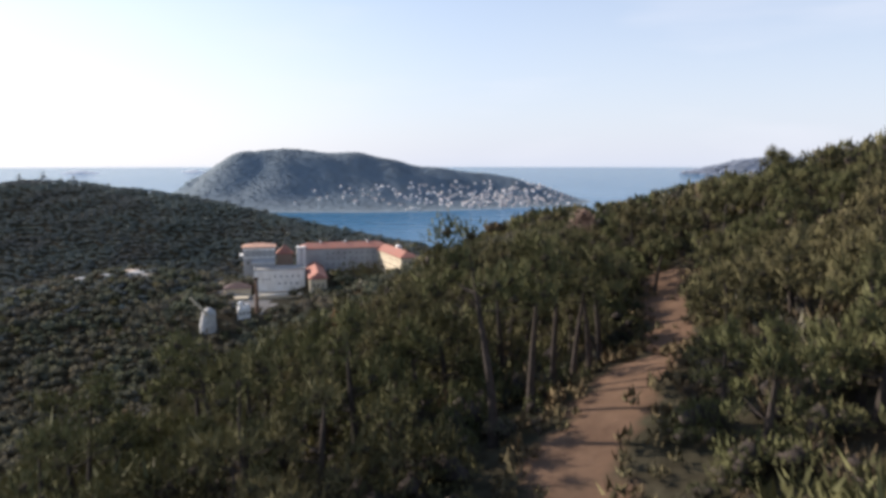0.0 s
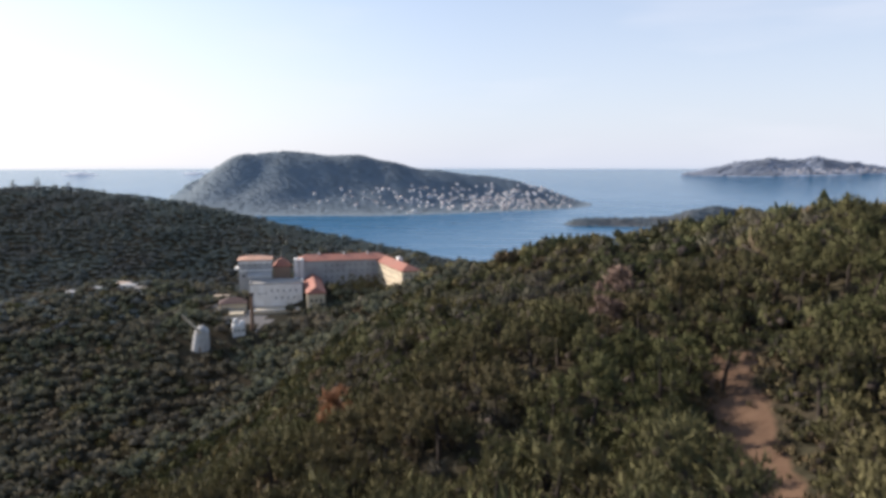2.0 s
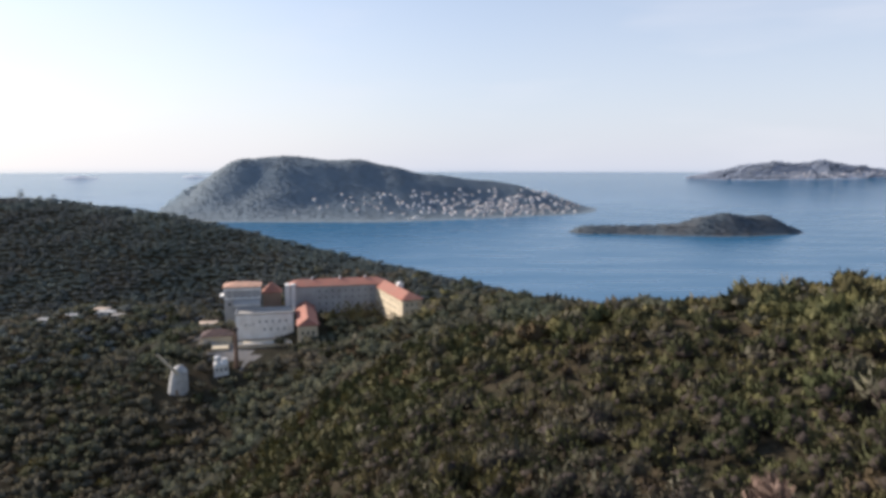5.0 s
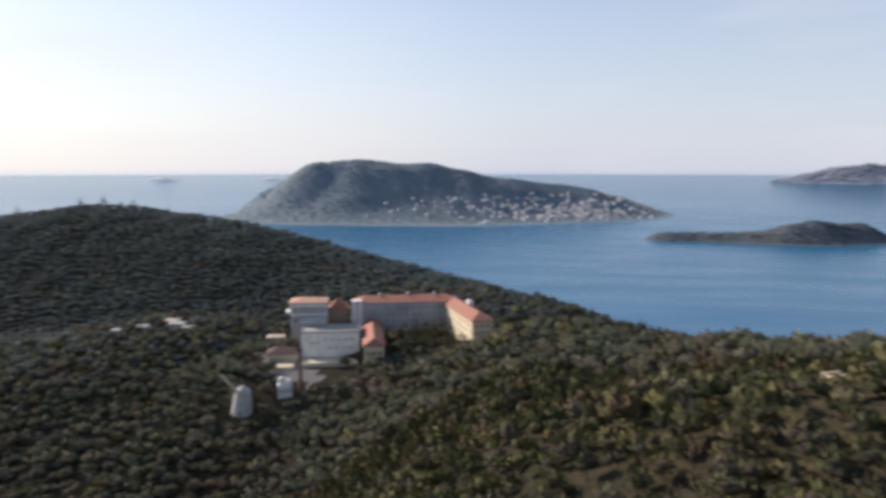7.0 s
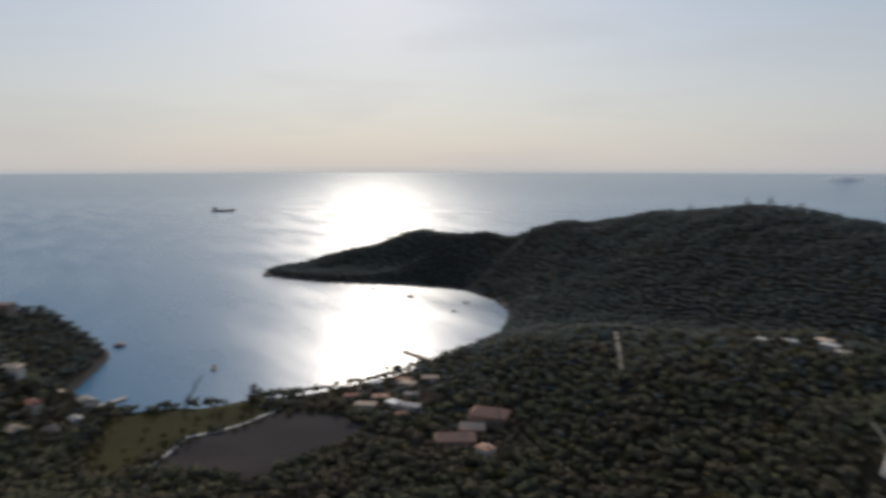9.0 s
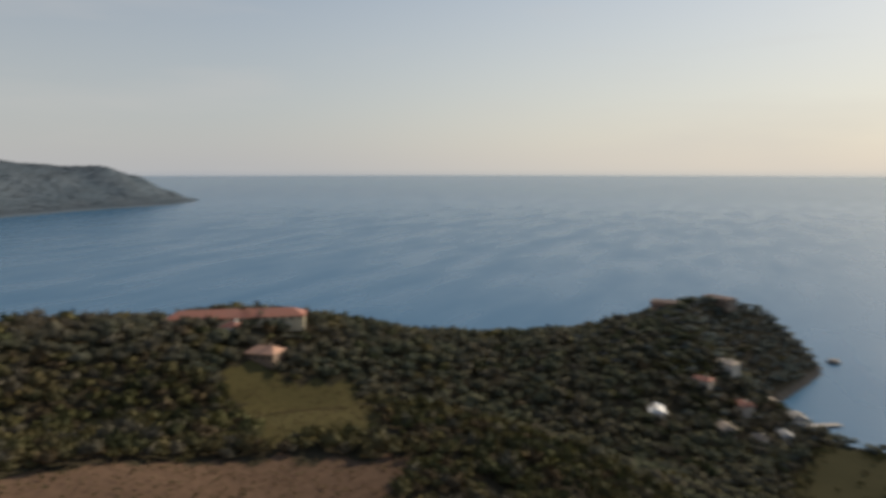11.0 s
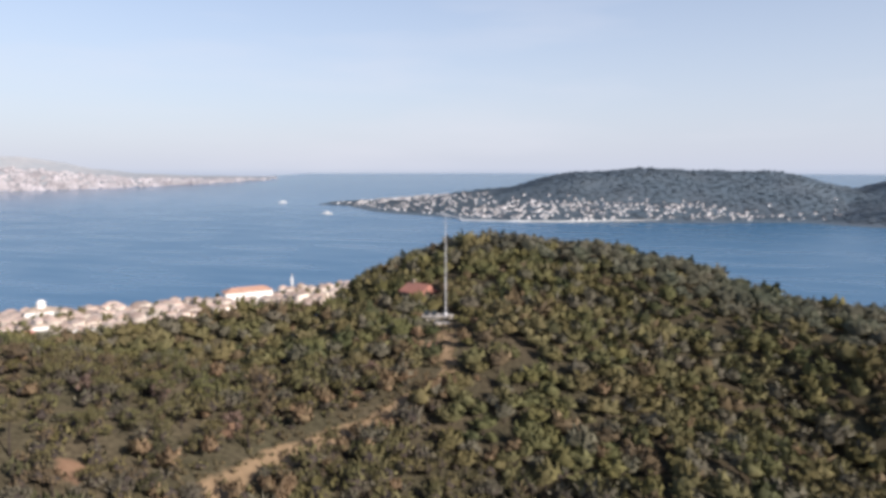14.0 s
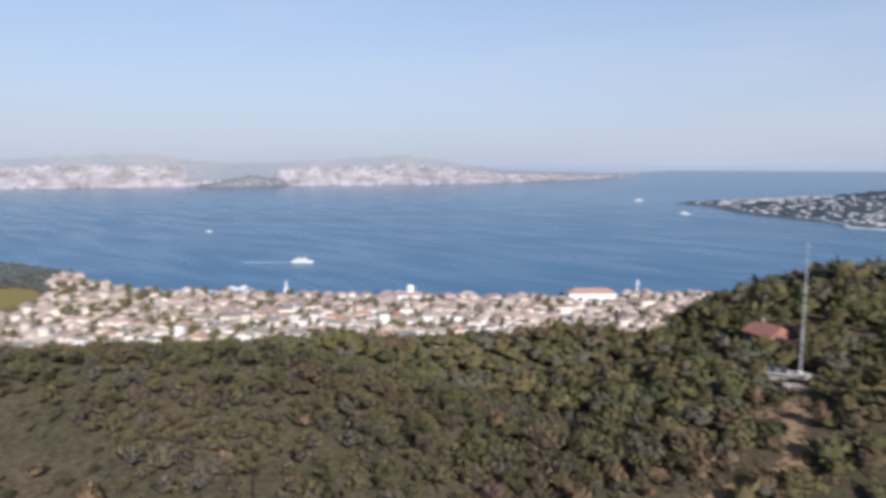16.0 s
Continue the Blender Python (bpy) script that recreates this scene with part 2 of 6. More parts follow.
def sea_material():
    m = bpy.data.materials.new("sea_water")
    m.use_nodes = True
    n, l = m.node_tree.nodes, m.node_tree.links
    b = n["Principled BSDF"]
    b.inputs["Base Color"].default_value = (0.013, 0.104, 0.208, 1)
    b.inputs["IOR"].default_value = 1.33
    b.inputs["Specular IOR Level"].default_value = 0.4
    b.inputs["Coat Weight"].default_value, b.inputs["Coat Roughness"].default_value, b.inputs["Coat IOR"].default_value = 0.12, 0.16, 1.33
    geo, stretch = n.new("ShaderNodeNewGeometry"), n.new("ShaderNodeMapping")
    stretch.inputs["Rotation"].default_value = (0, 0, radians(20))
    stretch.inputs["Scale"].default_value = (0.0022, 0.008, 0.005)
    l.new(geo.outputs["Position"], stretch.inputs["Vector"])
    drift = n.new("ShaderNodeTexNoise")
    drift.inputs["Scale"].default_value, drift.inputs["Detail"].default_value = 2.2, 5
    l.new(stretch.outputs[0], drift.inputs["Vector"])
    rough = n.new("ShaderNodeMapRange")
    rough.inputs["From Min"].default_value, rough.inputs["From Max"].default_value = 0.35, 0.65
    rough.inputs["To Min"].default_value, rough.inputs["To Max"].default_value = 0.24, 0.335
    l.new(drift.outputs[0], rough.inputs["Value"])
    # open water far from the island lies calmer
    off, calm, smooth = n.new("ShaderNodeVectorMath"), n.new("ShaderNodeMapRange"), n.new("ShaderNodeMix")
    off.operation = "LENGTH"
    l.new(geo.outputs["Position"], off.inputs[0])
    calm.inputs["From Min"].default_value, calm.inputs["From Max"].default_value = 1700, 4700
    l.new(off.outputs["Value"], calm.inputs["Value"])
    l.new(calm.outputs[0], smooth.inputs["Factor"])
    l.new(rough.outputs[0], smooth.inputs["A"])
    smooth.inputs["B"].default_value = 0.15
    l.new(smooth.outputs["Result"], b.inputs["Roughness"])
    wave, bp = n.new("ShaderNodeTexNoise"), n.new("ShaderNodeBump")
    wave.inputs["Scale"].default_value, wave.inputs["Detail"].default_value = 0.12, 5
    l.new(geo.outputs["Position"], wave.inputs["Vector"])
    swell = n.new("ShaderNodeMapRange")
    swell.inputs["To Min"].default_value, swell.inputs["To Max"].default_value = 0.12, 0.04
    l.new(calm.outputs[0], swell.inputs["Value"])
    l.new(swell.outputs[0], bp.inputs["Strength"])
    bp.inputs["Distance"].default_value = 0.6
    up = n.new("ShaderNodeCombineXYZ")
    up.inputs[2].default_value = 1
    l.new(wave.outputs[0], bp.inputs["Height"])
    l.new(up.outputs[0], bp.inputs["Normal"])
    l.new(bp.outputs[0], b.inputs["Normal"])
    l.new(bp.outputs[0], b.inputs["Coat Normal"])
    return m


SEA = sea_material()


# ---- building blocks ----
def mesh_of(name, verts, faces, mats, smooth=False, slots=None, normals=None):
    """One mesh from arrays; faces all have the same number of corners."""
    verts, faces = np.asarray(verts, np.float32), np.asarray(faces, np.int32)
    me = bpy.data.meshes.new(name)
    k = faces.shape[1]
    me.vertices.add(len(verts))
    me.vertices.foreach_set("co", verts.ravel())
    me.loops.add(faces.size)
    me.loops.foreach_set("vertex_index", faces.ravel())
    me.polygons.add(len(faces))
    me.polygons.foreach_set("loop_start", np.arange(0, faces.size, k, dtype=np.int32))
    if smooth:
        me.polygons.foreach_set("use_smooth", np.ones(len(faces), bool))
    for m in mats if isinstance(mats, (list, tuple)) else [mats]:
        me.materials.append(m)
    if slots is not None:
        me.polygons.foreach_set("material_index", np.asarray(slots, np.int32))
    me.update(calc_edges=True)
    me.validate()
    if normals is not None:  # leaves take the roundness of their clump
        me.attributes.new("custom_normal", "FLOAT_VECTOR", "POINT").data.foreach_set("vector", np.asarray(normals, np.float32).ravel())
    return me


def part(name, bm, mat, parent=None, label=""):
    me = bpy.data.meshes.new(name)
    bmesh.ops.recalc_face_normals(bm, faces=bm.faces)
    bm.to_mesh(me)
    bm.free()
    me.materials.append(mat)
    ob = new(name, me)
    if parent:
        ob.parent = parent
    return tagged(ob, label)


def box(bm, x0, x1, y0, y1, z0, z1, bevel=0.0):
    r = bmesh.ops.create_cube(bm, size=1)
    m = Matrix.Translation(((x0 + x1) / 2, (y0 + y1) / 2, (z0 + z1) / 2)) @ Matrix.Diagonal((x1 - x0, y1 - y0, z1 - z0, 1))
    bmesh.ops.transform(bm, matrix=m, verts=r["verts"])
    if bevel:
        edges = list({e for v in r["verts"] for e in v.link_edges})
        bmesh.ops.bevel(bm, geom=edges, offset=bevel, segments=1, affect="EDGES")
    return bm


def prism(bm, points, z0, z1):
    """An upright block over a plan outline."""
    low = [bm.verts.new((x, y, z0)) for x, y in points]
    high = [bm.verts.new((x, y, z1)) for x, y in points]
    bm.faces.new(low[::-1])
    bm.faces.new(high)
    for i in range(len(points)):
        j = (i + 1) % len(points)
        bm.faces.new((low[i], low[j], high[j], high[i]))
    return bm


def hip_roof(bm, x0, x1, y0, y1, z, h, over=0.5, hips=(1, 1), thick=0.25):
    """A pitched roof along the longer side; a hip of 0 leaves a gable."""
    x0, x1, y0, y1 = x0 - over, x1 + over, y0 - over, y1 + over
    long_x = x1 - x0 >= y1 - y0
    run = (y1 - y0 if long_x else x1 - x0) / 2
    if long_x:
        a, b = (x0 + run * hips[0], (y0 + y1) / 2, z + h), (x1 - run * hips[1], (y0 + y1) / 2, z + h)
    else:
        a, b = ((x0 + x1) / 2, y0 + run * hips[0], z + h), ((x0 + x1) / 2, y1 - run * hips[1], z + h)
    corners = [(x0, y0), (x1, y0), (x1, y1), (x0, y1)]
    low = [bm.verts.new((x, y, z - thick)) for x, y in corners]
    eave = [bm.verts.new((x, y, z)) for x, y in corners]
    ra, rb = bm.verts.new(a), bm.verts.new(b)
    bm.faces.new(low[::-1])
    for i in range(4):
        bm.faces.new((low[i], low[(i + 1) % 4], eave[(i + 1) % 4], eave[i]))
    e = eave
    if long_x:
        sides = [(e[0], e[1], rb, ra), (e[1], e[2], rb), (e[2], e[3], ra, rb), (e[3], e[0], ra)]
    else:
        sides = [(e[0], e[1], ra), (e[1], e[2], rb, ra), (e[2], e[3], rb), (e[3], e[0], ra, rb)]
    for s in sides:
        bm.faces.new(s)
    return bm


def tube(bm, points, radii, n=6):
    """A tapered limb through points."""
    rings = []
    for i, p in enumerate(points):
        p = Vector(p)
        way = (Vector(points[min(i + 1, len(points) - 1)]) - Vector(points[max(i - 1, 0)])).normalized()
        side = way.cross(Vector((0.3, 1, 0.1))).normalized()
        up = side.cross(way)
        rings.append([bm.verts.new(p + radii[i] * (math.cos(a) * side + math.sin(a) * up)) for a in (2 * math.pi * k / n for k in range(n))])
    for a, b in zip(rings, rings[1:]):
        for k in range(n):
            bm.faces.new((a[k], a[(k + 1) % n], b[(k + 1) % n], b[k]))
    bm.faces.new(rings[0][::-1])
    bm.faces.new(rings[-1])
    return bm


# ---- the lie of the land ----
CRESTS = []


def crest(x1, y1, z1, x2, y2, z2, w):
    CRESTS.append((x1, y1, z1, x2, y2, z2, w))


crest(15, -5, 118, 60, 85, 124, 120)      # the hill with the track
crest(60, 85, 124, 92, 165, 116, 110)
crest(92, 165, 116, 108, 255, 97, 110)
crest(108, 255, 97, 140, 400, 60, 110)
crest(20, -20, 112, 66, -55, 97, 120)    # its eastern shoulder
crest(66, -55, 97, 5, -140, 96, 62)
crest(-20, -50, 105, -48, -105, 104, 80)  # saddle with the mast
crest(-48, -120, 106, -52, -192, 114, 95)  # eastern hill
crest(-52, -192, 114, -150, -182, 97, 95)
crest(-150, -182, 97, -290, -112, 78, 95)
crest(-290, -112, 78, -390, -30, 52, 75)
crest(-390, -30, 52, -515, 55, 58, 66)    # southern headland
crest(-515, 55, 58, -570, 120, 50, 52)
crest(-570, 120, 50, -614, 150, 22, 36)
crest(-90, -60, 92, -190, -10, 78, 110)   # bowl with the clearing
crest(20, 115, 107, 10, 270, 86, 72)     # wooded slope to the big building
crest(100, 250, 97, 20, 350, 79, 95)
crest(20, 350, 79, -60, 430, 61, 85)
crest(-60, 430, 60, -120, 395, 54, 75)
crest(-60, 440, 60, -20, 540, 57, 100)
crest(-20, 540, 57, -160, 690, 70, 120)
crest(-160, 690, 70, -270, 715, 88, 130)
crest(-270, 715, 88, -430, 745, 104, 150)  # western hill
crest(-430, 745, 104, -560, 735, 92, 130)
crest(-560, 735, 92, -650, 660, 78, 110)
crest(-650, 660, 78, -690, 608, 58, 95)
crest(-690, 608, 56, -760, 622, 55, 72)   # western cape
crest(-760, 622, 55, -862, 582, 54, 58)
crest(-862, 582, 54, -925, 500, 24, 42)
crest(-925, 500, 24, -970, 400, -4, 26)
crest(-215, 458, 54, -330, 430, 35, 105)
crest(230, -180, 44, 330, -260, 26, 160)  # slope above the town
crest(820, -200, 20, 940, -215, 14, 110)

KNOLLS = []


def knoll(x, y, rise, r):
    """A rounded rise in the land, or a dip where it is negative."""
    KNOLLS.append((x, y, rise, r))


knoll(-702, 632, -6.0, 30)
knoll(-605, 690, -5.5, 30)
knoll(-500, 737, 1.5, 50)
knoll(-332, 747, 5.0, 45)
knoll(-165, 682, 2.5, 45)
knoll(-105, 645, 1.3, 45)
knoll(30, 560, -2.8, 50)
knoll(35, 365, -1.9, 40)
knoll(55, 330, 1.4, 40)
knoll(80, 250, -2.7, 35)
knoll(45, 172, 1.3, 28)
knoll(22, 178, 7.9, 28)
knoll(45, 210, 3.5, 30)
knoll(100, 190, -1.8, 35)
knoll(100, 305, -1.5, 40)
knoll(75, 130, 0.6, 28)
knoll(-160, -190, -4.6, 35)
knoll(-380, -50, 1.3, 40)
knoll(-430, -25, -2.1, 40)
knoll(-480, 5, -4.3, 35)
knoll(-530, 35, -7.0, 35)
knoll(-560, 70, 6.5, 30)
knoll(-45, -195, -3.2, 25)
knoll(-5, -196, 3.9, 25)
knoll(-105, -203, 3.9, 22)
knoll(34, -116, 4.2, 26)
knoll(12, -178, 3.2, 20)
knoll(-600, 140, 13.0, 25)

BAY = [(-935, 372), (-844, 415), (-786, 485), (-730, 535), (-681, 552), (-575, 530), (-508, 468), (-452, 406), (-430, 330), (-424, 260), (-431, 209), (-440, 160), (-455, 120), (-500, 105), (-540, 125), (-630, 158)]
SOUTH = [(-648, 90), (-620, 0), (-540, -90), (-430, -160), (-380, -240), (-260, -320), (-100, -370), (40, -420), (120, -560), (170, -700)]
TOWN_SHORE = [(218, -745), (250, -697), (326, -605), (435, -492), (555, -392), (700, -296), (868, -272), (1000, -245)]
NORTH = [(1020, -150), (850, -60), (600, 60), (450, 200), (350, 350), (260, 470), (150, 560), (40, 640), (-80, 740), (-200, 835), (-400, 900), (-600, 860), (-800, 800), (-930, 705), (-1000, 590), (-1010, 470), (-968, 385)]


def rounded(points, times=2):
    p = np.array(points, float)
    for _ in range(times):
        q = np.roll(p, -1, 0)
        p = np.stack([0.75 * p + 0.25 * q, 0.25 * p + 0.75 * q], 1).reshape(-1, 2)
    return p


COAST = rounded(BAY + SOUTH + TOWN_SHORE + NORTH)


def to_line(x, y, points):
    """Distance from places to an open line."""
    best = np.full(np.shape(x), 1e9)
    for (ax, ay), (bx, by) in zip(points, points[1:]):
        dx, dy = bx - ax, by - ay
        s = np.clip(((x - ax) * dx + (y - ay) * dy) / (dx * dx + dy * dy), 0, 1)
        best = np.minimum(best, np.hypot(x - ax - s * dx, y - ay - s * dy))
    return best


def inside(x, y, points):
    r = np.zeros(np.shape(x), bool)
    for (ax, ay), (bx, by) in zip(points, np.roll(points, -1, 0)):
        cross = (ay > y) != (by > y)
        with np.errstate(divide="ignore", invalid="ignore"):
            r ^= cross & (x < (bx - ax) * (y - ay) / (by - ay + 1e-12) + ax)
    return r


def wobble(x, y, size, seed):
    """Smooth noise of -1 to 1 for arrays."""
    r = np.random.RandomState(seed)
    out = 0
    for k in range(6):
        a, p = r.uniform(0, 6.28), r.uniform(0, 6.28, 2)
        s = 6.28 / (size * r.uniform(0.6, 1.6))
        out = out + np.sin(s * (x * np.cos(a) + y * np.sin(a)) + p[0]) * np.sin(0.7 * s * (-x * np.sin(a) + y * np.cos(a)) + p[1])
    return out / 3


def crests_height(x, y, rows, soft=5.0, base=-12.0):
    total = np.exp(np.full(np.shape(x), base / soft))
    for x1, y1, z1, x2, y2, z2, w in rows:
        dx, dy = x2 - x1, y2 - y1
        s = np.clip(((x - x1) * dx + (y - y1) * dy) / (dx * dx + dy * dy), 0, 1)
        d2 = (x - x1 - s * dx) ** 2 + (y - y1 - s * dy) ** 2
        # the fall steepens below the crest and eases towards its foot
        total = total + np.exp((base + (z1 + s * (z2 - z1) - base) * np.exp(-d2 / (2 * w * w))) / soft)
    return soft * np.log(total)


def ground(x, y):
    x, y = np.asarray(x, float), np.asarray(y, float)
    z = crests_height(x, y, CRESTS)
    for kx, ky, rise, kr in KNOLLS:
        z = z + rise * np.exp(-((x - kx) ** 2 + (y - ky) ** 2) / (2 * kr * kr))
    closed = np.vstack([COAST, COAST[:1]])
    d = to_line(x, y, closed)
    land = inside(x, y, COAST)
    z = z + wobble(x, y, 60, 3) * 1.6 * np.clip(d / 60, 0, 1)
    # the track dips into a hollow
    z = z - 4.5 * np.exp(-(to_line(x, y, [(19, 56), (25, 76), (27, 96)]) / 13) ** 2)
    # level ground cut for the large building and its lower yard
    for px, py, pr, pz in ((-60, 422, 40, 57.5), (-34, 425, 26, 58), (-98, 380, 24, 50.5), (-66, 384, 18, 52)):
        z = np.minimum(z, pz + 0.55 * np.clip(np.hypot(x - px, y - py) - pr, 0, None))
    low = 1.2 + 5 * (1 - np.exp(-d / 90))
    high = 0.6 + np.where(x < -690, np.where(x < -930, 0.35, 0.6), np.where(y > 560, 0.75, 1.05)) * d  # the cape falls gently to the bay
    z = np.minimum(np.maximum(z, low), high)
    return np.where(land, z, -0.25 * d - 0.2)


STEPS = [(-350, 446), (-284, 383)]
TRACK = [(1, 6), (3, 14), (6, 27), (10, 36), (14, 44), (19, 56), (25, 76)]
MAST_PATH = [(-37, -22), (-40, -47), (-45, -62), (-51, -80), (-42, -112)]
CLEARING = np.array([(-76, -52), (-108, -62), (-134, -50), (-166, -22), (-198, 14), (-160, 18), (-120, -8), (-90, -28)])
MEADOW = np.array([(-178, -20), (-205, -46), (-228, -70), (-240, -88), (-254, -86), (-258, -68), (-276, -52), (-240, -20), (-206, -3)])
FIELD = np.array([(-312, 178), (-346, 136), (-379, 161), (-386, 195), (-395, 215), (-374, 250), (-334, 246)])
DRY_GRASS = np.array([(-340, 120), (-372, 110), (-430, 132), (-432, 205), (-392, 212), (-380, 160), (-350, 132)])
HILL_MEADOW = np.array([(668, -168), (676, -140), (720, -140), (762, -165), (752, -198), (716, -212), (684, -190)])
YARD = np.array([(-138, 414), (-130, 396), (-114, 372), (-98, 368), (-92, 376), (-104, 392), (-122, 412)])
VILLAGE = np.array([(-345, 266), (-378, 252), (-405, 228), (-422, 240), (-420, 300), (-375, 318), (-340, 300)])
SHORE_HOUSES = np.array([(-490, 112), (-450, 125), (-380, 105), (-390, 60), (-430, 30), (-470, 50)])
TOWN = np.array([(150, -330), (250, -240), (330, -180), (470, -85), (600, -90), (648, -130), (664, -180), (714, -218), (746, -226), (810, -246), (790, -295), (580, -405), (459, -508), (347, -622), (235, -740), (170, -640), (120, -430)])


def cover(x, y):
    """Shares of bare earth, grass, gravel and shore."""
    near = to_line(x, y, TRACK) / 1.9 + 0.35 * wobble(x, y, 7, 18)
    earth = np.clip(1.5 - near, 0, 1)
    earth = np.maximum(earth, inside(x, y, CLEARING) * 1.0)
    earth = np.maximum(earth, np.clip(1.4 - np.hypot(x - 52, y - 192) / 4.5, 0, 1))
    for px, py, pr in ((-26, -14, 1.9), (-31, -37.5, 2.8), (-38, -66, 2.4), (-43, -96, 2.6), (60, 168, 3.0)):
        earth = np.maximum(earth, np.clip(1.4 - np.hypot(x - px, y - py) / pr, 0, 1))
    earth = np.maximum(earth, 0.45 * inside(x, y, VILLAGE))
    stir = 0.45 * wobble(x, y, 9, 17)
    grass = np.maximum(np.maximum(inside(x, y, MEADOW), inside(x, y, DRY_GRASS)), inside(x, y, HILL_MEADOW)) * 1.0
    gravel = inside(x, y, FIELD) * 1.0 + stir * inside(x, y, FIELD)
    d = to_line(x, y, np.vstack([COAST, COAST[:1]]))
    earth, grass = earth + stir * (earth > 0.05) * (earth < 1.01), grass + stir * (grass > 0)
    return earth, grass, gravel, np.clip(1.3 - d / 3.5, 0, 1), np.maximum(inside(x, y, TOWN), inside(x, y, YARD)) * 1.0, np.clip(1.4 - to_line(x, y, MAST_PATH) / 1.8 + 0.3 * wobble(x, y, 14, 19), 0, 1)


def spaced(lo, hi, a, b, fine, rough):
    return np.unique(np.concatenate([np.arange(lo, a, rough), np.arange(a, b, fine), np.arange(b, hi + rough, rough)]))


gx, gy = spaced(-1010, 1090, -130, 110, 2.0, 9.0), spaced(-840, 960, -115, 215, 2.0, 9.0)
GX, GY = np.meshgrid(gx, gy)
GZ = ground(GX, GY)
idx = np.arange(GX.size).reshape(GX.shape)
quads = np.stack([idx[:-1, :-1], idx[:-1, 1:], idx[1:, 1:], idx[1:, :-1]], -1).reshape(-1, 4)
quads = quads[(GZ.ravel()[quads] > -9).any(1)]
ground_mesh = mesh_of("ground", np.stack([GX, GY, GZ], -1).reshape(-1, 3), quads, GROUND, True)
for key, values in zip(("earth", "grass", "gravel", "shore", "paving", "sand"), cover(GX, GY)):
    ground_mesh.attributes.new(key, "FLOAT", "POINT").data.foreach_set("value", np.asarray(values, np.float32).ravel())
tagged(new("ground", ground_mesh), "wooded island ground with red earth tracks and clearings", "ground", kind="structure")


def on_ground(x, y):
    return float(ground(np.array([x]), np.array([y]))[0])


# ---- sea ----
def far_rise(x, y):
    """Far water is drawn in to the horizon; towards the mainland coast it stays level."""
    r, turn = np.hypot(x + 30, y - 60), np.degrees(np.arctan2(-(x + 30), y - 60)) % 360
    share = 1 - np.clip((turn - 205) / 26, 0, 1) * np.clip((300 - turn) / 20, 0, 1)
    return 92 * share ** 2 * (np.clip(r - 3000, 0, None) / 1960) ** 1.5


rings = np.concatenate([[1.0], np.arange(60, 3000, 140), np.arange(3000, 4961, 98)])
turns = np.linspace(0, 2 * math.pi, 193)[:-1]
RR, TT = np.meshgrid(rings, turns, indexing="ij")
sx, sy = -30 - RR * np.sin(TT), 60 + RR * np.cos(TT)
ids = np.arange(sx.size).reshape(sx.shape)
faces = np.stack([ids[:-1], np.roll(ids, -1, 1)[:-1], np.roll(ids, -1, 1)[1:], ids[1:]], -1).reshape(-1, 4)
tagged(new("sea", mesh_of("sea", np.stack([sx, sy, far_rise(sx, sy)], -1).reshape(-1, 3), faces, SEA, True)), "calm blue sea glittering under the low sun", "sea", kind="structure")
# ---- woodland ----
SHRUB = material("bare_shrub", (0.19, 0.128, 0.078), 0.95, 0.3, 0.3, 0, (0.13, 0.10, 0.06), 6, island=0.3, gloss=0.1)
TUSSOCK = material("dry_tussock", (0.15, 0.11, 0.06), 0.95, 0.3, 0.3, 0, (0.11, 0.10, 0.05), 6, island=0.3)

def ico(sub):
    bm = bmesh.new()
    bmesh.ops.create_icosphere(bm, subdivisions=sub, radius=1)
    v = np.array([p.co[:] for p in bm.verts])
    f = np.array([[q.index for q in p.verts] for p in bm.faces])
    bm.free()
    return v, f


OCTA = (np.array([(1, 0, 0), (-1, 0, 0), (0, 1, 0), (0, -1, 0), (0, 0, 1), (0, 0, -1)], float), np.array([(0, 2, 4), (2, 1, 4), (1, 3, 4), (3, 0, 4), (2, 0, 5), (1, 2, 5), (3, 1, 5), (0, 3, 5)]))
CRISP = 0.28  # how far each spray of needles keeps a facing of its own


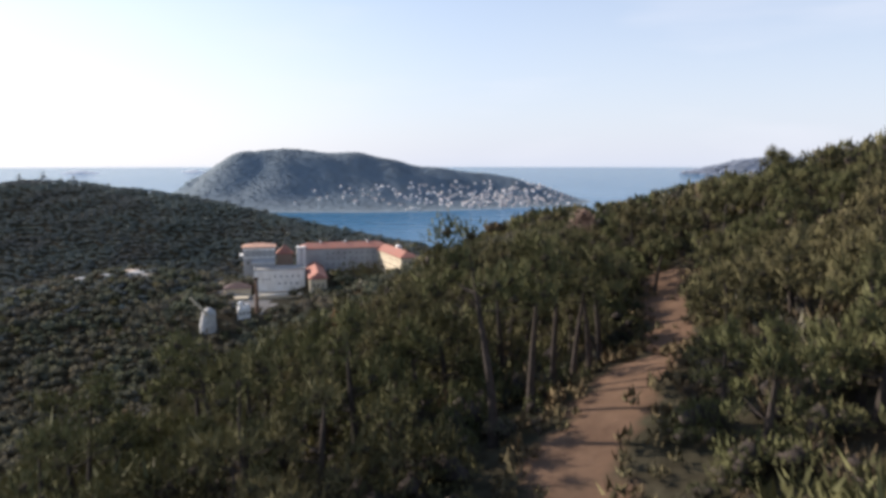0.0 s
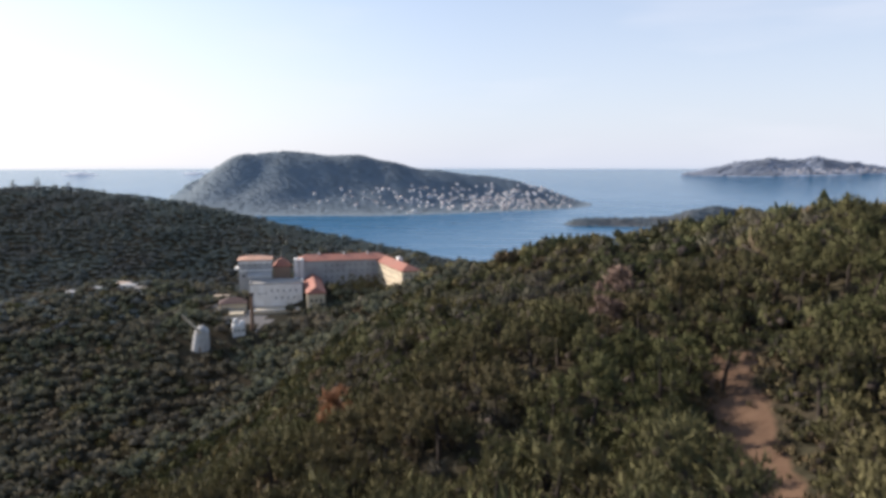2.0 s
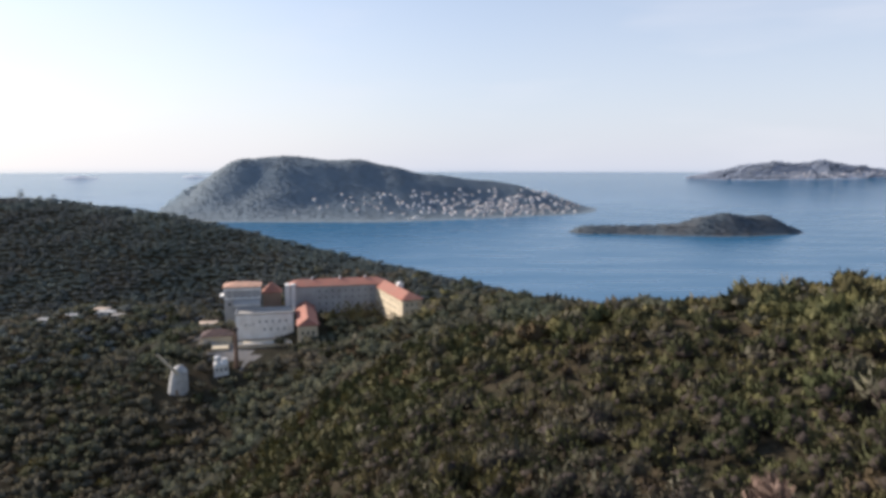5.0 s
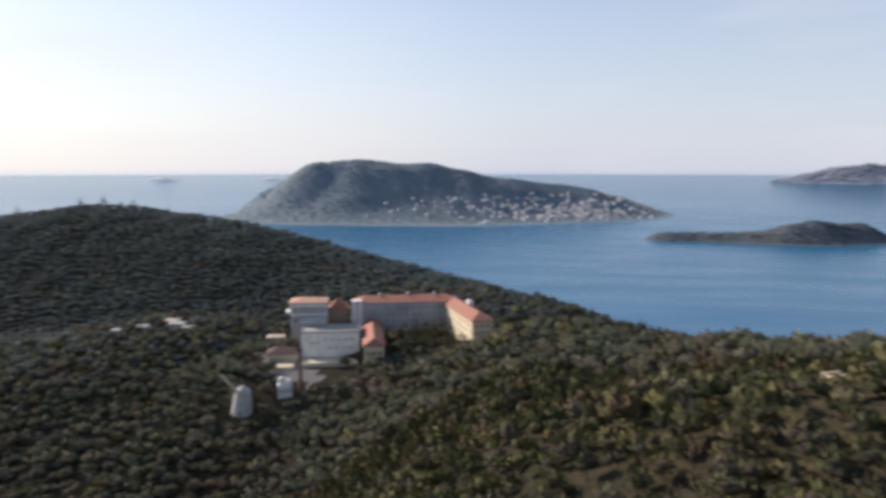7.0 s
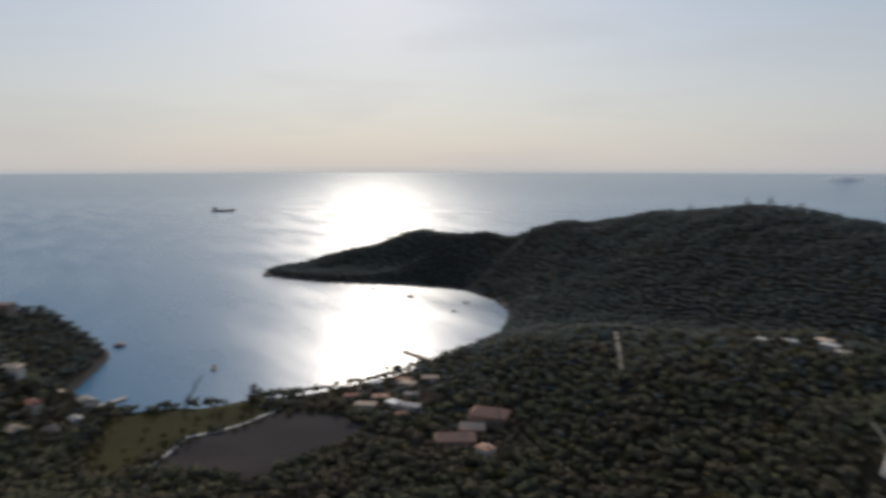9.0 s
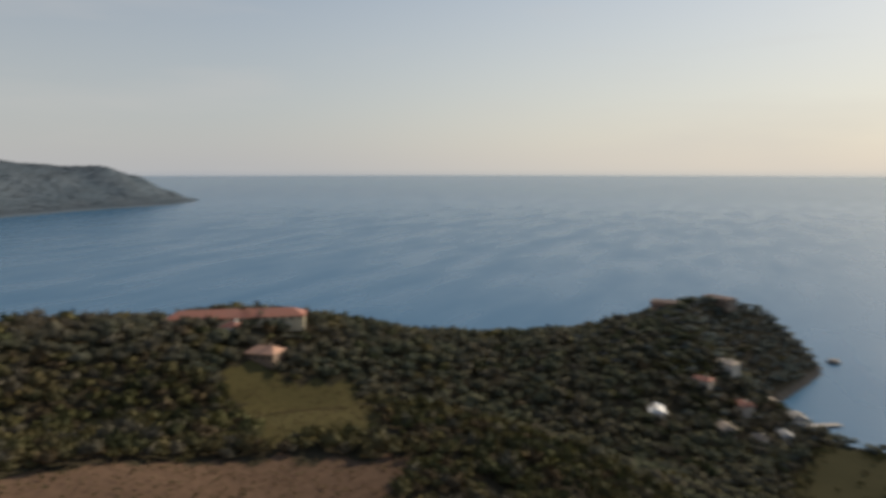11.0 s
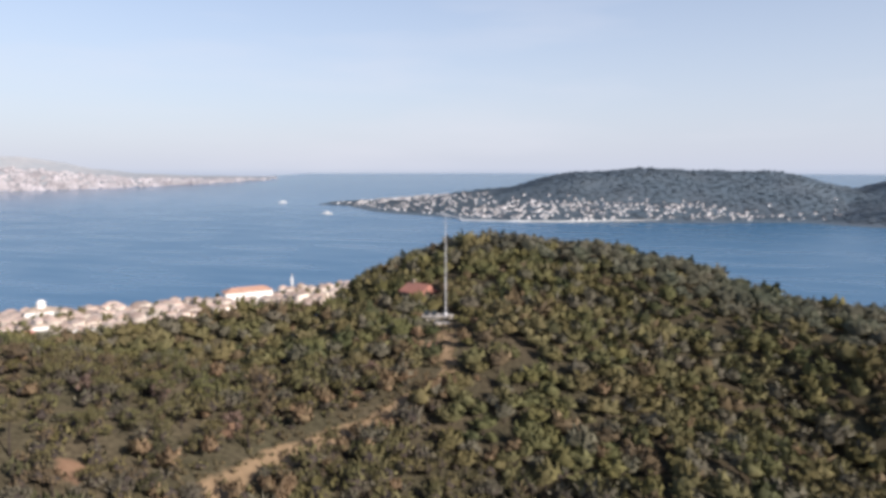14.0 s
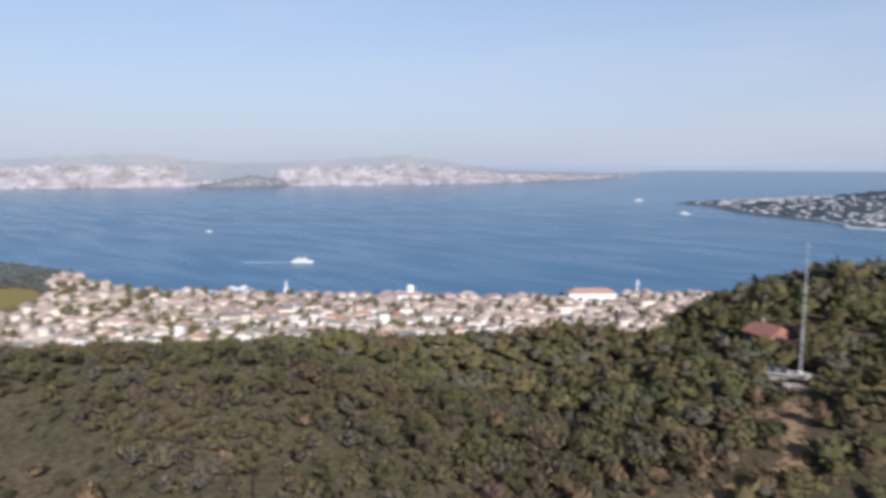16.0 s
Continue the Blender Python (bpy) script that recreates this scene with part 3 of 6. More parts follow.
def crown_shape(seed, lobes, tufts, sub, tuft_size, core=0.78, trunk=False, slim=1.0, dark_core=False):
    """A crown of radius about 1 standing on z 0: uneven lobes and loose sprays of needles around them. Also says which
    faces are bark or, where cores are dark, lobes that paint the shade inside.
    """
    r = np.random.RandomState(seed)
    v, f = ico(sub) if sub else OCTA
    verts, faces, normals, count = [], [], [], 0
    spots = []
    for k in range(lobes):
        a, d = r.uniform(0, 6.28), (r.uniform(0.25, 0.62) if k else 0)
        c = np.array([d * math.cos(a), d * math.sin(a), r.uniform(0.55, 1.1) if k else 0.85])
        s = r.uniform(0.42, 0.62) if k else 0.68
        p = v * (1 + 0.16 * r.standard_normal((len(v), 1))) * s * core * [1, 1, 0.85] + c
        verts.append(p), faces.append(f + count), normals.append((p - c) / s * [1, 1, 0.45] + [0, 0, 0.08])
        count += len(p)
        spots.append((c, s))
    for k in range(tufts):
        c, s = spots[k % lobes]
        way = r.standard_normal(3)
        way[2] = abs(way[2]) * 0.9 - 0.25
        way /= np.linalg.norm(way)
        p = c + way * s * r.uniform(0.6, 1.0) * [1, 1, 0.85]
        t = r.uniform(0, 6.28)
        a = np.array([math.cos(t), math.sin(t), r.uniform(-0.3, 0.3)])
        out = np.array([0, 0, 0.85]) + 0.35 * r.standard_normal(3) + 0.25 * way
        z = tuft_size * r.uniform(0.7, 1.3)
        blade = np.array([p - a * z * 0.5 * slim, p + a * z * 0.5 * slim, p + out * z * (1.9 - 0.9 * slim)])
        flat = np.cross(blade[1] - blade[0], blade[2] - blade[0])
        flat /= np.linalg.norm(flat)
        lean = way * [1, 1, 0.35] + [0, 0, 0.04]
        if flat @ lean < 0:
            blade, flat = blade[[1, 0, 2]], -flat
        verts.append(blade), normals.append(np.tile(lean + CRISP * flat, (3, 1)))
        faces.append(np.array([[count, count + 1, count + 2]]))
        count += 3
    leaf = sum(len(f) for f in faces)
    # dark lobes take the bark slot to paint shade inside the crown
    inner = lobes * len(f) if dark_core else 0
    if trunk:
        ring = np.array([(1, 0), (0, 1), (-1, 0), (0, -1)])
        verts.append(np.concatenate([np.c_[ring * 0.07, np.full(4, -0.75)], np.c_[ring * 0.04, np.full(4, 0.8)]]))
        normals.append(np.tile(np.c_[ring, np.zeros(4)], (2, 1)))
        faces.append(np.array([t for k in range(4) for t in ((k, (k + 1) % 4, 4 + k), ((k + 1) % 4, 4 + (k + 1) % 4, 4 + k))]) + count)
    faces = np.concatenate(faces)
    normals = np.concatenate(normals)
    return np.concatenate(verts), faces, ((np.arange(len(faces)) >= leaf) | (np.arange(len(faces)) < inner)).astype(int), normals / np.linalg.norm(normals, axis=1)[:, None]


def scatter(shapes, x, y, z, size, tall, seed, kinds=None):
    """Joined copies of the shapes: every one turned and sized in its own way; kinds gives each its leaf material."""
    r = np.random.RandomState(seed)
    pick, turn = r.randint(0, len(shapes), len(x)), r.uniform(0, 6.28, len(x))
    vs, fs, ms, ns, count = [], [], [], [], 0
    for k, (v, f, bark, nor) in enumerate(shapes):
        m = np.where(pick == k)[0]
        if not len(m):
            continue
        c, s = np.cos(turn[m])[:, None], np.sin(turn[m])[:, None]
        sx = size[m][:, None]
        p = np.stack([(v[:, 0] * c - v[:, 1] * s) * sx + x[m][:, None], (v[:, 0] * s + v[:, 1] * c) * sx + y[m][:, None], v[:, 2] * tall[m][:, None] + z[m][:, None]], -1)
        vs.append(p.reshape(-1, 3))
        ns.append(np.stack([nor[:, 0] * c - nor[:, 1] * s, nor[:, 0] * s + nor[:, 1] * c, nor[:, 2] + 0 * c], -1).reshape(-1, 3))
        fs.append((f[None] + (np.arange(len(m)) * len(v))[:, None, None] + count).reshape(-1, 3))
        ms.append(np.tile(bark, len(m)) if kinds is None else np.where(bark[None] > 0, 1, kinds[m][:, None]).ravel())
        count += p.shape[0] * p.shape[1]
    return np.concatenate(vs), np.concatenate(fs), np.concatenate(ms), np.concatenate(ns)


LEAVES = [NEEDLES, BARK, GREY_LEAF, DARK_LEAF, LIGHT_LEAF, BROWN_LEAF]


def mixed(x, y, seed, shares=(0.46, 0.22, 0.16, 0.12, 0.04)):
    """Which kind of tree stands where: kinds gather in loose patches."""
    r = np.random.RandomState(seed)
    u = np.clip(0.62 * r.uniform(0, 1, len(x)) + 0.38 * (0.5 + 0.5 * wobble(x, y, 38, seed + 1)), 0, 0.999)
    u = np.argsort(np.argsort(u)) / max(1, len(u))
    return np.array([0, 2, 3, 4, 5])[np.searchsorted(np.cumsum(shares), u).clip(0, 4)]


def jittered(lo_x, hi_x, lo_y, hi_y, step, seed):
    r = np.random.RandomState(seed)
    x, y = np.meshgrid(np.arange(lo_x, hi_x, step), np.arange(lo_y, hi_y, step))
    x, y = x.ravel(), y.ravel()
    return x + r.uniform(-0.45, 0.45, x.size) * step, y + r.uniform(-0.45, 0.45, y.size) * step


HOUSES_AT = []  # plan circles kept clear of trees: x, y, radius
for row in ((-78, 445, 16), (-60, 449, 16), (-44, 453, 17), (-32, 430, 16), (-28, 412, 12), (-98, 408, 15), (-106, 422, 16), (-76, 405, 13), (-125, 348, 8), (-104, 362, 9), (-112, 395, 13), (-130, 395, 10), (-92, 380, 14), (-278, -109, 7), (-264, -131, 7), (-292, -88, 7), (-261, -82, 5.5), (-267, -103, 4.5), (-303, 306, 13), (-293, 277, 12), (-300, 290, 9), (-276, 282, 8), (-27, -142, 7.0), (8, -164, 7), (24, -176, 7), (14, -150, 5), (49, 187, 6), (-238, 448, 7), (-226, 452, 7), (-207, 458, 8), (-197, 452, 7), (-214, 466, 8), (-252, 466, 7), (-150, 470, 8), (-41, -115, 6)):
    HOUSES_AT.append(row)


def wooded(x, y, thin=1.0):
    """Where trees stand."""
    e, g, v, s, t, q = cover(x, y)
    ok = (np.maximum(np.maximum(np.maximum(e, g), np.maximum(v, s)), np.maximum(t, q)) < 0.35) & inside(x, y, COAST)
    ok &= (to_line(x, y, TRACK) > 2.2) & (to_line(x, y, STEPS) > 3.2)
    for hx, hy, hr in HOUSES_AT:
        ok &= np.hypot(x - hx, y - hy) > hr
    return ok


WAY = [(0, 0), (-3, 70), (-10, 95), (-54, 79), (-78, 56), (-80, 22)]
NEAR_BOX = (-34, 48, 8, 96)  # the trees along the track are single things

HX, HY = np.meshgrid(np.arange(-1000, 1100, 10.0), np.arange(-830, 950, 10.0), indexing="ij")
HZ = ground(HX, HY)
SLOPE = np.stack([-np.gradient(HZ, 10.0, axis=0), -np.gradient(HZ, 10.0, axis=1), np.ones_like(HZ)], -1)
SLOPE /= np.linalg.norm(SLOPE, axis=2)[:, :, None]


def hillside(v, n, own):
    """From afar a wood takes the light as the slope under it does; own is the share each crown keeps."""
    i, j = np.clip(((v[:, 0] + 1000) / 10).round().astype(int), 0, HX.shape[0] - 1), np.clip(((v[:, 1] + 830) / 10).round().astype(int), 0, HX.shape[1] - 1)
    both = SLOPE[i, j] + own * n
    return both / np.linalg.norm(both, axis=1)[:, None]


# woodland further off
x, y = jittered(-960, 1060, -790, 900, 5.2, 11)
far = (to_line(x, y, WAY) > 190) & wooded(x, y)
# the far side of the hill is thinner
turn = np.degrees(np.arctan2(-(x + 30), y - 60)) % 360
far &= ~((turn > 264) & (turn < 320) & (np.random.RandomState(4).uniform(0, 1, len(x)) < 0.7))
x, y = x[far], y[far]
z = ground(x, y)
ok = z > 1.5
x, y, z = x[ok], y[ok], z[ok]
# woods that no clearing or hilltop looks down on are thinner
seen = np.zeros(len(x), bool)
for ex, ey, ez in ((0, 20, 140), (-5, 85, 152), (-60, 75, 148), (-80, 30, 148)):
    hidden = np.zeros(len(x), bool)
    for k in np.linspace(0.05, 0.97, 40):
        px, py, pz = ex + (x - ex) * k, ey + (y - ey) * k, ez + (z + 6 - ez) * k
        i, j = np.clip(((px + 1000) / 10).round().astype(int), 0, HX.shape[0] - 1), np.clip(((py + 830) / 10).round().astype(int), 0, HX.shape[1] - 1)
        hidden |= HZ[i, j] > pz + 2
    seen |= ~hidden
ok = seen | (np.random.RandomState(14).uniform(0, 1, len(x)) < 0.1)
x, y, z = x[ok], y[ok], z[ok]
r = np.random.RandomState(5)
size = r.uniform(2.8, 5.2, len(x))
tall = r.uniform(1.1, 2.1, len(x)) * (1 + 0.25 * wobble(x, y, 50, 15))
simple = [crown_shape(40 + k, 1, 19, 0, 0.55, 1.05) for k in range(5)]
# olive hilltop crowns pass by and by into far ones with haze in their colour
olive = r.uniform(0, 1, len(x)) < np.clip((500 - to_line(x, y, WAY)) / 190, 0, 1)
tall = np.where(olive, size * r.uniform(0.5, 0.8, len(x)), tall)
leafy = [crown_shape(46 + k, 2, 22, 0, 0.46, 0.98) for k in range(5)]
for name, some, mat, seed, own, shapes in (("island_woodland", ~olive, HAZED_WOODS, 6, 0.7, simple), ("valley_woodland", olive, HAZED_VALLEY_NEEDLES, 16, 3.0, leafy)):
    kinds = np.zeros(some.sum(), int) if mat == HAZED_WOODS else np.where(mixed(x[some], y[some], seed) == 0, 0, np.where(np.arange(some.sum()) % 5 < 3, 0, mixed(x[some], y[some], seed)))
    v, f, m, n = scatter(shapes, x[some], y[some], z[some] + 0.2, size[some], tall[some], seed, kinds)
    tagged(new(name, mesh_of(name, v, f, [mat] + LEAVES[1:], True, slots=m, normals=hillside(v, n, own))), "dense green pine woodland covering the island slopes, toned with haze", "woodland", kind="stuff")

# pines that stand clear of the low growth on the saddle
SADDLE_PINES = [(-11, -28), (-17.4, -29.4), (-16.5, -45.6), (-25.8, -18.5), (-28.3, -23.7), (-35.7, -33.4), (-44, -41), (-35.6, -68.4), (4.3, -8), (0.5, -21), (-2.5, -26), (-6, -34.5), (-15.3, -48.3), (-23, -34), (-10.4, -11), (-34, -90), (-21, -12), (-31.5, -41), (9, -27), (14, -36), (-9, -52)]
BARE_TREES = [(-13.5, -31.5), (-32.5, -36), (-20.5, -36.5), (-38, -72)]
# woodland near the flight
x, y = jittered(-280, 210, -210, 300, 3.5, 12)
near = (to_line(x, y, WAY) <= 190) & wooded(x, y)
near &= ~((x > NEAR_BOX[0]) & (x < NEAR_BOX[1]) & (y > NEAR_BOX[2]) & (y < NEAR_BOX[3]))
x, y = x[near], y[near]
z = ground(x, y)
r = np.random.RandomState(7)
keep = (np.hypot(x, y) > 5) & (r.uniform(0, 1, len(x)) > 0.12) & ~((x > 3) & (y > 0) & (np.hypot(x, y) < 19))
x, y, z = x[keep], y[keep], z[keep]
size = r.uniform(1.6, 3.4, len(x)) * (1 + 0.22 * wobble(x, y, 45, 9))
size = np.where((np.hypot(x, y) < 17) & (y > -4), 0.5, 1.0) * size  # only low growth on the bare hilltop
size = np.where((x > -26) & (x < 80) & (y > -78) & (y < 12), 0.68, 1.0) * size  # and on the saddle beside it
for a, b in SADDLE_PINES:
    keep = np.hypot(x - a, y - b) > 2.9
    x, y, z, size = x[keep], y[keep], z[keep], size[keep]
clear = to_line(x, y, MAST_PATH) > size * 0.7 + 1.4
x, y, z, size = x[clear], y[clear], z[clear], size[clear]
tall = size * r.uniform(0.6, 1.0, len(x))
away = to_line(x, y, WAY)
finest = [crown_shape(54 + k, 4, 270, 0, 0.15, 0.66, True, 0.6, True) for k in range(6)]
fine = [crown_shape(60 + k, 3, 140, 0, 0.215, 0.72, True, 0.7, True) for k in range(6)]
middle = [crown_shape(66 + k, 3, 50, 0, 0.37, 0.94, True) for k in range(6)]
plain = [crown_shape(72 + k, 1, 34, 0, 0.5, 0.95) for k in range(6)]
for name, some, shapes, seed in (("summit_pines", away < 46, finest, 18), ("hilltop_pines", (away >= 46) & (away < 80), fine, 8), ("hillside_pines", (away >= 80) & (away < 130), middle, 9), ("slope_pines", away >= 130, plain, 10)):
    # more dark green leaves north of the hilltop, more light and brown ones on the saddle
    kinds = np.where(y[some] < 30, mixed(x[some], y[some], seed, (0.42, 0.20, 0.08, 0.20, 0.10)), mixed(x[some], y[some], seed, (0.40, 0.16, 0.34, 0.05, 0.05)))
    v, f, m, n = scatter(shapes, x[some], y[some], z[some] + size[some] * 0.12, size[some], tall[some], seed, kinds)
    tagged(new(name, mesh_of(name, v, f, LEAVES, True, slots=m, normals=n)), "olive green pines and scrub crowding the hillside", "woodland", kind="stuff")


def pine_tree(seed, height, spread, mat, low=0.42):
    """A pine: tapered bent trunk with limbs, and a crown of clumps and sprays."""
    r = np.random.RandomState(seed)
    tree = new("pine_tree")
    bm = bmesh.new()
    lean = r.uniform(-0.09, 0.09, 2) * height
    spine = [(lean[0] * s ** 2 + 0.12 * math.sin(5 * s + seed), lean[1] * s ** 2, height * 0.86 * s - 0.3) for s in (0, 0.2, 0.4, 0.6, 0.8, 1)]
    tube(bm, spine, [0.27, 0.22, 0.18, 0.14, 0.09, 0.03], 7)
    ends = []
    for k in range(7):
        s = r.uniform(low, 0.95)
        a = 2.4 * k + r.uniform(-0.4, 0.4)
        root = Vector((lean[0] * s ** 2, lean[1] * s ** 2, height * 0.86 * s - 0.3))
        reach = spread * r.uniform(0.5, 0.85) * (1.25 - 0.6 * s)
        tip = root + Vector((math.cos(a) * reach, math.sin(a) * reach, r.uniform(0.1, 0.5) * reach))
        tube(bm, [root, root.lerp(tip, 0.5) + Vector((0, 0, -0.1)), tip], [0.055, 0.04, 0.015], 5)
        ends.append(tip)
    part("trunk", bm, BARK, tree)
    ends += [Vector((lean[0], lean[1], height * k)) for k in (0.78, 0.9)]
    v, f = OCTA
    # wood marks the core faces, coloured dark as inner shade
    vs, fs, ns, wood, n = [], [], [], [], 0
    for tip in ends:
        for _ in range(2):
            c = np.array(tip) + r.uniform(-0.5, 0.5, 3) * spread * [0.75, 0.75, 0.45]
            s = spread * r.uniform(0.2, 0.34)
            p = v * (1 + 0.15 * r.standard_normal((len(v), 1))) * s * 0.42 * [1, 1, 0.75] + c
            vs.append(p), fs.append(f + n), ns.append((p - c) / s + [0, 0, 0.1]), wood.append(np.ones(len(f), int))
            n += len(p)
            wood.append(np.zeros(110, int))
            for _ in range(110):
                way = r.standard_normal(3)
                way[2] = way[2] * 0.7 + 0.15
                way /= np.linalg.norm(way)
                q = c + way * s * r.uniform(0.35, 1.1)
                t = r.uniform(0, 6.28)
                a = np.array([math.cos(t), math.sin(t), r.uniform(-0.3, 0.3)])
                z = r.uniform(0.11, 0.24)
                blade = np.array([q - a * z * 0.32, q + a * z * 0.32, q + (way * 0.5 + np.array([0, 0, 0.6]) + r.standard_normal(3) * 0.4) * z * 1.7])
                flat = np.cross(blade[1] - blade[0], blade[2] - blade[0])
                flat /= np.linalg.norm(flat)
                turned = way * [1, 1, 0.4] + [0, 0, 0.05]
                if flat @ turned < 0:
                    blade, flat = blade[[1, 0, 2]], -flat
                vs.append(blade), ns.append(np.tile(turned + CRISP * flat, (3, 1)))
                fs.append(np.array([[n, n + 1, n + 2]]))
                n += 3
    crown = new("crown", mesh_of("crown", np.concatenate(vs), np.concatenate(fs), [mat, CORE_SHADE], True, slots=np.concatenate(wood), normals=np.concatenate(ns) / np.linalg.norm(np.concatenate(ns), axis=1)[:, None]))
    crown.parent = tree
    return tree


def open_view(x, y):
    """Distance from the bare ground at the foot of the tall pines."""
    return to_line(x, y, [(0.9, 17), (2.0, 29)])


PINES = []
for seed, height, spread, mat, label in ((1, 8.8, 2.5, NEEDLES, "tall olive green pine with a dark bare trunk"), (2, 5.4, 2.5, NEEDLES, "bushy olive green pine beside the track"), (3, 4.0, 2.3, NEEDLES, "short dense green pine on the hillside"), (4, 7.2, 2.1, NEEDLES, "slender pine with an uneven green crown"), (5, 4.6, 1.9, DRY, "small pine with rust brown dead needles"), (6, 4.8, 1.9, PALE, "leafless pale grey brown tree"), (7, 10.7, 2.6, NEEDLES, "tall pine with a high crown on a dark bare trunk")):
    t = tagged(pine_tree(seed, height, spread, mat, 0.66 if seed == 7 else 0.42), label, "tree", "trees along the track")
    PINES.append(t)
# the trees that frame the track
FIRST = [(6, 4.4, 33.0, 2.2, 0.9), (6, 8.3, 38.2, 0.7, 0.85), (0, -7.5, 25.0, 0.3, 0.95), (0, -6.0, 19.5, 1.9, 0.8), (3, -5.2, 15.0, 0.6, 0.8), (0, -4.6, 24.0, 4.0, 0.85), (6, -10.0, 29.5, 1.3, 0.85), (0, -12.5, 34.0, 2.3, 1.0), (6, -6.0, 33.0, 3.3, 0.8), (0, -10.5, 39.0, 4.3, 0.95), (6, -14.5, 26.5, 5.3, 0.8), (0, -13.0, 21.5, 0.8, 0.9), (0, -17.5, 31.0, 1.8, 0.95), (6, -2.5, 44.5, 2.8, 0.8), (5, 15.5, 86.0, 0.5, 1.05), (6, 2.2, 29.9, 0.4, 1.0), (6, 5.9, 35.5, 2.0, 0.82), (6, 7.1, 36.3, 4.0, 0.76), (6, 9.3, 39.9, 1.0, 0.83), (6, -2.7, 37.9, 5.0, 0.8), (0, 3.6, 41.0, 1.0, 0.95), (3, -1.0, 32.0, 3.0, 0.9), (0, 8.5, 45.0, 5.0, 0.9), (3, 12.5, 55.0, 1.5, 1.0), (0, 15.0, 64.0, 0.2, 0.9), (3, 20.0, 78.0, 3.3, 1.0), (0, 27.0, 84.0, 2.6, 0.9), (3, 32.0, 78.0, 0.9, 1.0), (3, 21.5, 31.0, 5.0, 0.8), (4, -12.0, 86.0, 1.0, 1.3), (5, 19.5, 94.0, 2.0, 1.4), (0, -4.0, 30.0, 0.7, 0.95), (3, -6.5, 36.0, 2.2, 1.1), (0, -2.0, 41.0, 3.0, 0.95), (0, 1.0, 45.0, 4.1, 1.0), (3, 5.0, 51.0, 5.2, 1.1), (0, -6.0, 45.0, 1.3, 1.0), (3, 9.0, 61.0, 0.1, 1.1), (0, -9.0, 30.5, 2.9, 0.9), (3, 24.0, 87.0, 4.4, 1.1), (0, 29.0, 90.0, 1.9, 0.9), (3, 22.0, 70.0, 5.5, 0.9)]
x, y = jittered(NEAR_BOX[0], NEAR_BOX[1], NEAR_BOX[2], NEAR_BOX[3], 4.9, 21)
ok = wooded(x, y) & (to_line(x, y, TRACK) > 3.4)
r = np.random.RandomState(22)
spots = [(int(r.choice([1, 1, 2, 2, 2, 3])), a, b, r.uniform(0, 6.28), r.uniform(0.85, 1.3)) for a, b in zip(x[ok], y[ok]) if min(math.hypot(a - q[1], b - q[2]) for q in FIRST) > 2.5 and math.hypot(a, b) > 14 and open_view(a, b) > 2.6]
FIRST += [(k % 2 * 3, a, b, 1.7 * k, 1.25) for k, (a, b) in enumerate(((-58, 428), (-52, 432), (-47, 426), (-44, 434), (-55, 420), (-49, 418), (-62, 421), (-42, 420), (-40, 428), (-20, 403), (-29, 398), (-37, 402), (-50, 410), (-44, 408)))]
FIRST += [((3, 6, 0)[k % 3], a, b, 2.1 * k, (0.78, 0.55, 0.62)[k % 3]) for k, (a, b) in enumerate(SADDLE_PINES)] + [(5, a, b, 1.1 * k, 0.75) for k, (a, b) in enumerate(BARE_TREES)]
used = set()
for kind, a, b, turn, s in FIRST + spots:
    m = Matrix.Translation((a, b, on_ground(a, b) - 0.1)) @ Matrix.Rotation(turn, 4, "Z")
    if kind in used:
        t = copy_thing(PINES[kind], m)
    else:
        t = PINES[kind]
        t.matrix_basis = m
        used.add(kind)
    s *= 0.72 if kind == 3 and (kind, a, b, turn, s) in spots else 1
    t.scale = (s, s, s)

# scrub between the near trees
x, y = jittered(NEAR_BOX[0], NEAR_BOX[1], NEAR_BOX[2] - 6, NEAR_BOX[3], 2.5, 23)
x2, y2 = jittered(-6, 36, 10, 84, 1.7, 26)
close = to_line(x2, y2, TRACK) < 9
x, y = np.concatenate([x, x2[close]]), np.concatenate([y, y2[close]])
ok = wooded(x, y) & (to_line(x, y, TRACK) > 2.4) & (np.hypot(x, y) > 19) & (open_view(x, y) > 1.2)
x, y = x[ok], y[ok]
r = np.random.RandomState(24)
near = to_line(x, y, TRACK)
size = r.uniform(0.8, 1.9, len(x)) * np.clip(near / 6, 0.45, 1)
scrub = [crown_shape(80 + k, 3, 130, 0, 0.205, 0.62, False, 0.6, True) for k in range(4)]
tall = size * r.uniform(0.8, 1.3, len(x))
leaf = mixed(x, y, 27, (0.34, 0.16, 0.22, 0.08, 0.20))
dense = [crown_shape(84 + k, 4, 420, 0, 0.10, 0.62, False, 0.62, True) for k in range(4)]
by = np.hypot(x - 3, y) < 34
for name, some, shapes, seed in (("scrub", ~by, scrub, 25), ("summit_scrub", by, dense, 26)):
    v, f, m, n = scatter(shapes, x[some], y[some], ground(x[some], y[some]) - size[some] * 0.25, size[some], tall[some], seed, leaf[some])
    tagged(new(name, mesh_of(name, v, f, LEAVES, slots=m, normals=n)), "low green maquis scrub under the pines", "scrub", kind="stuff")

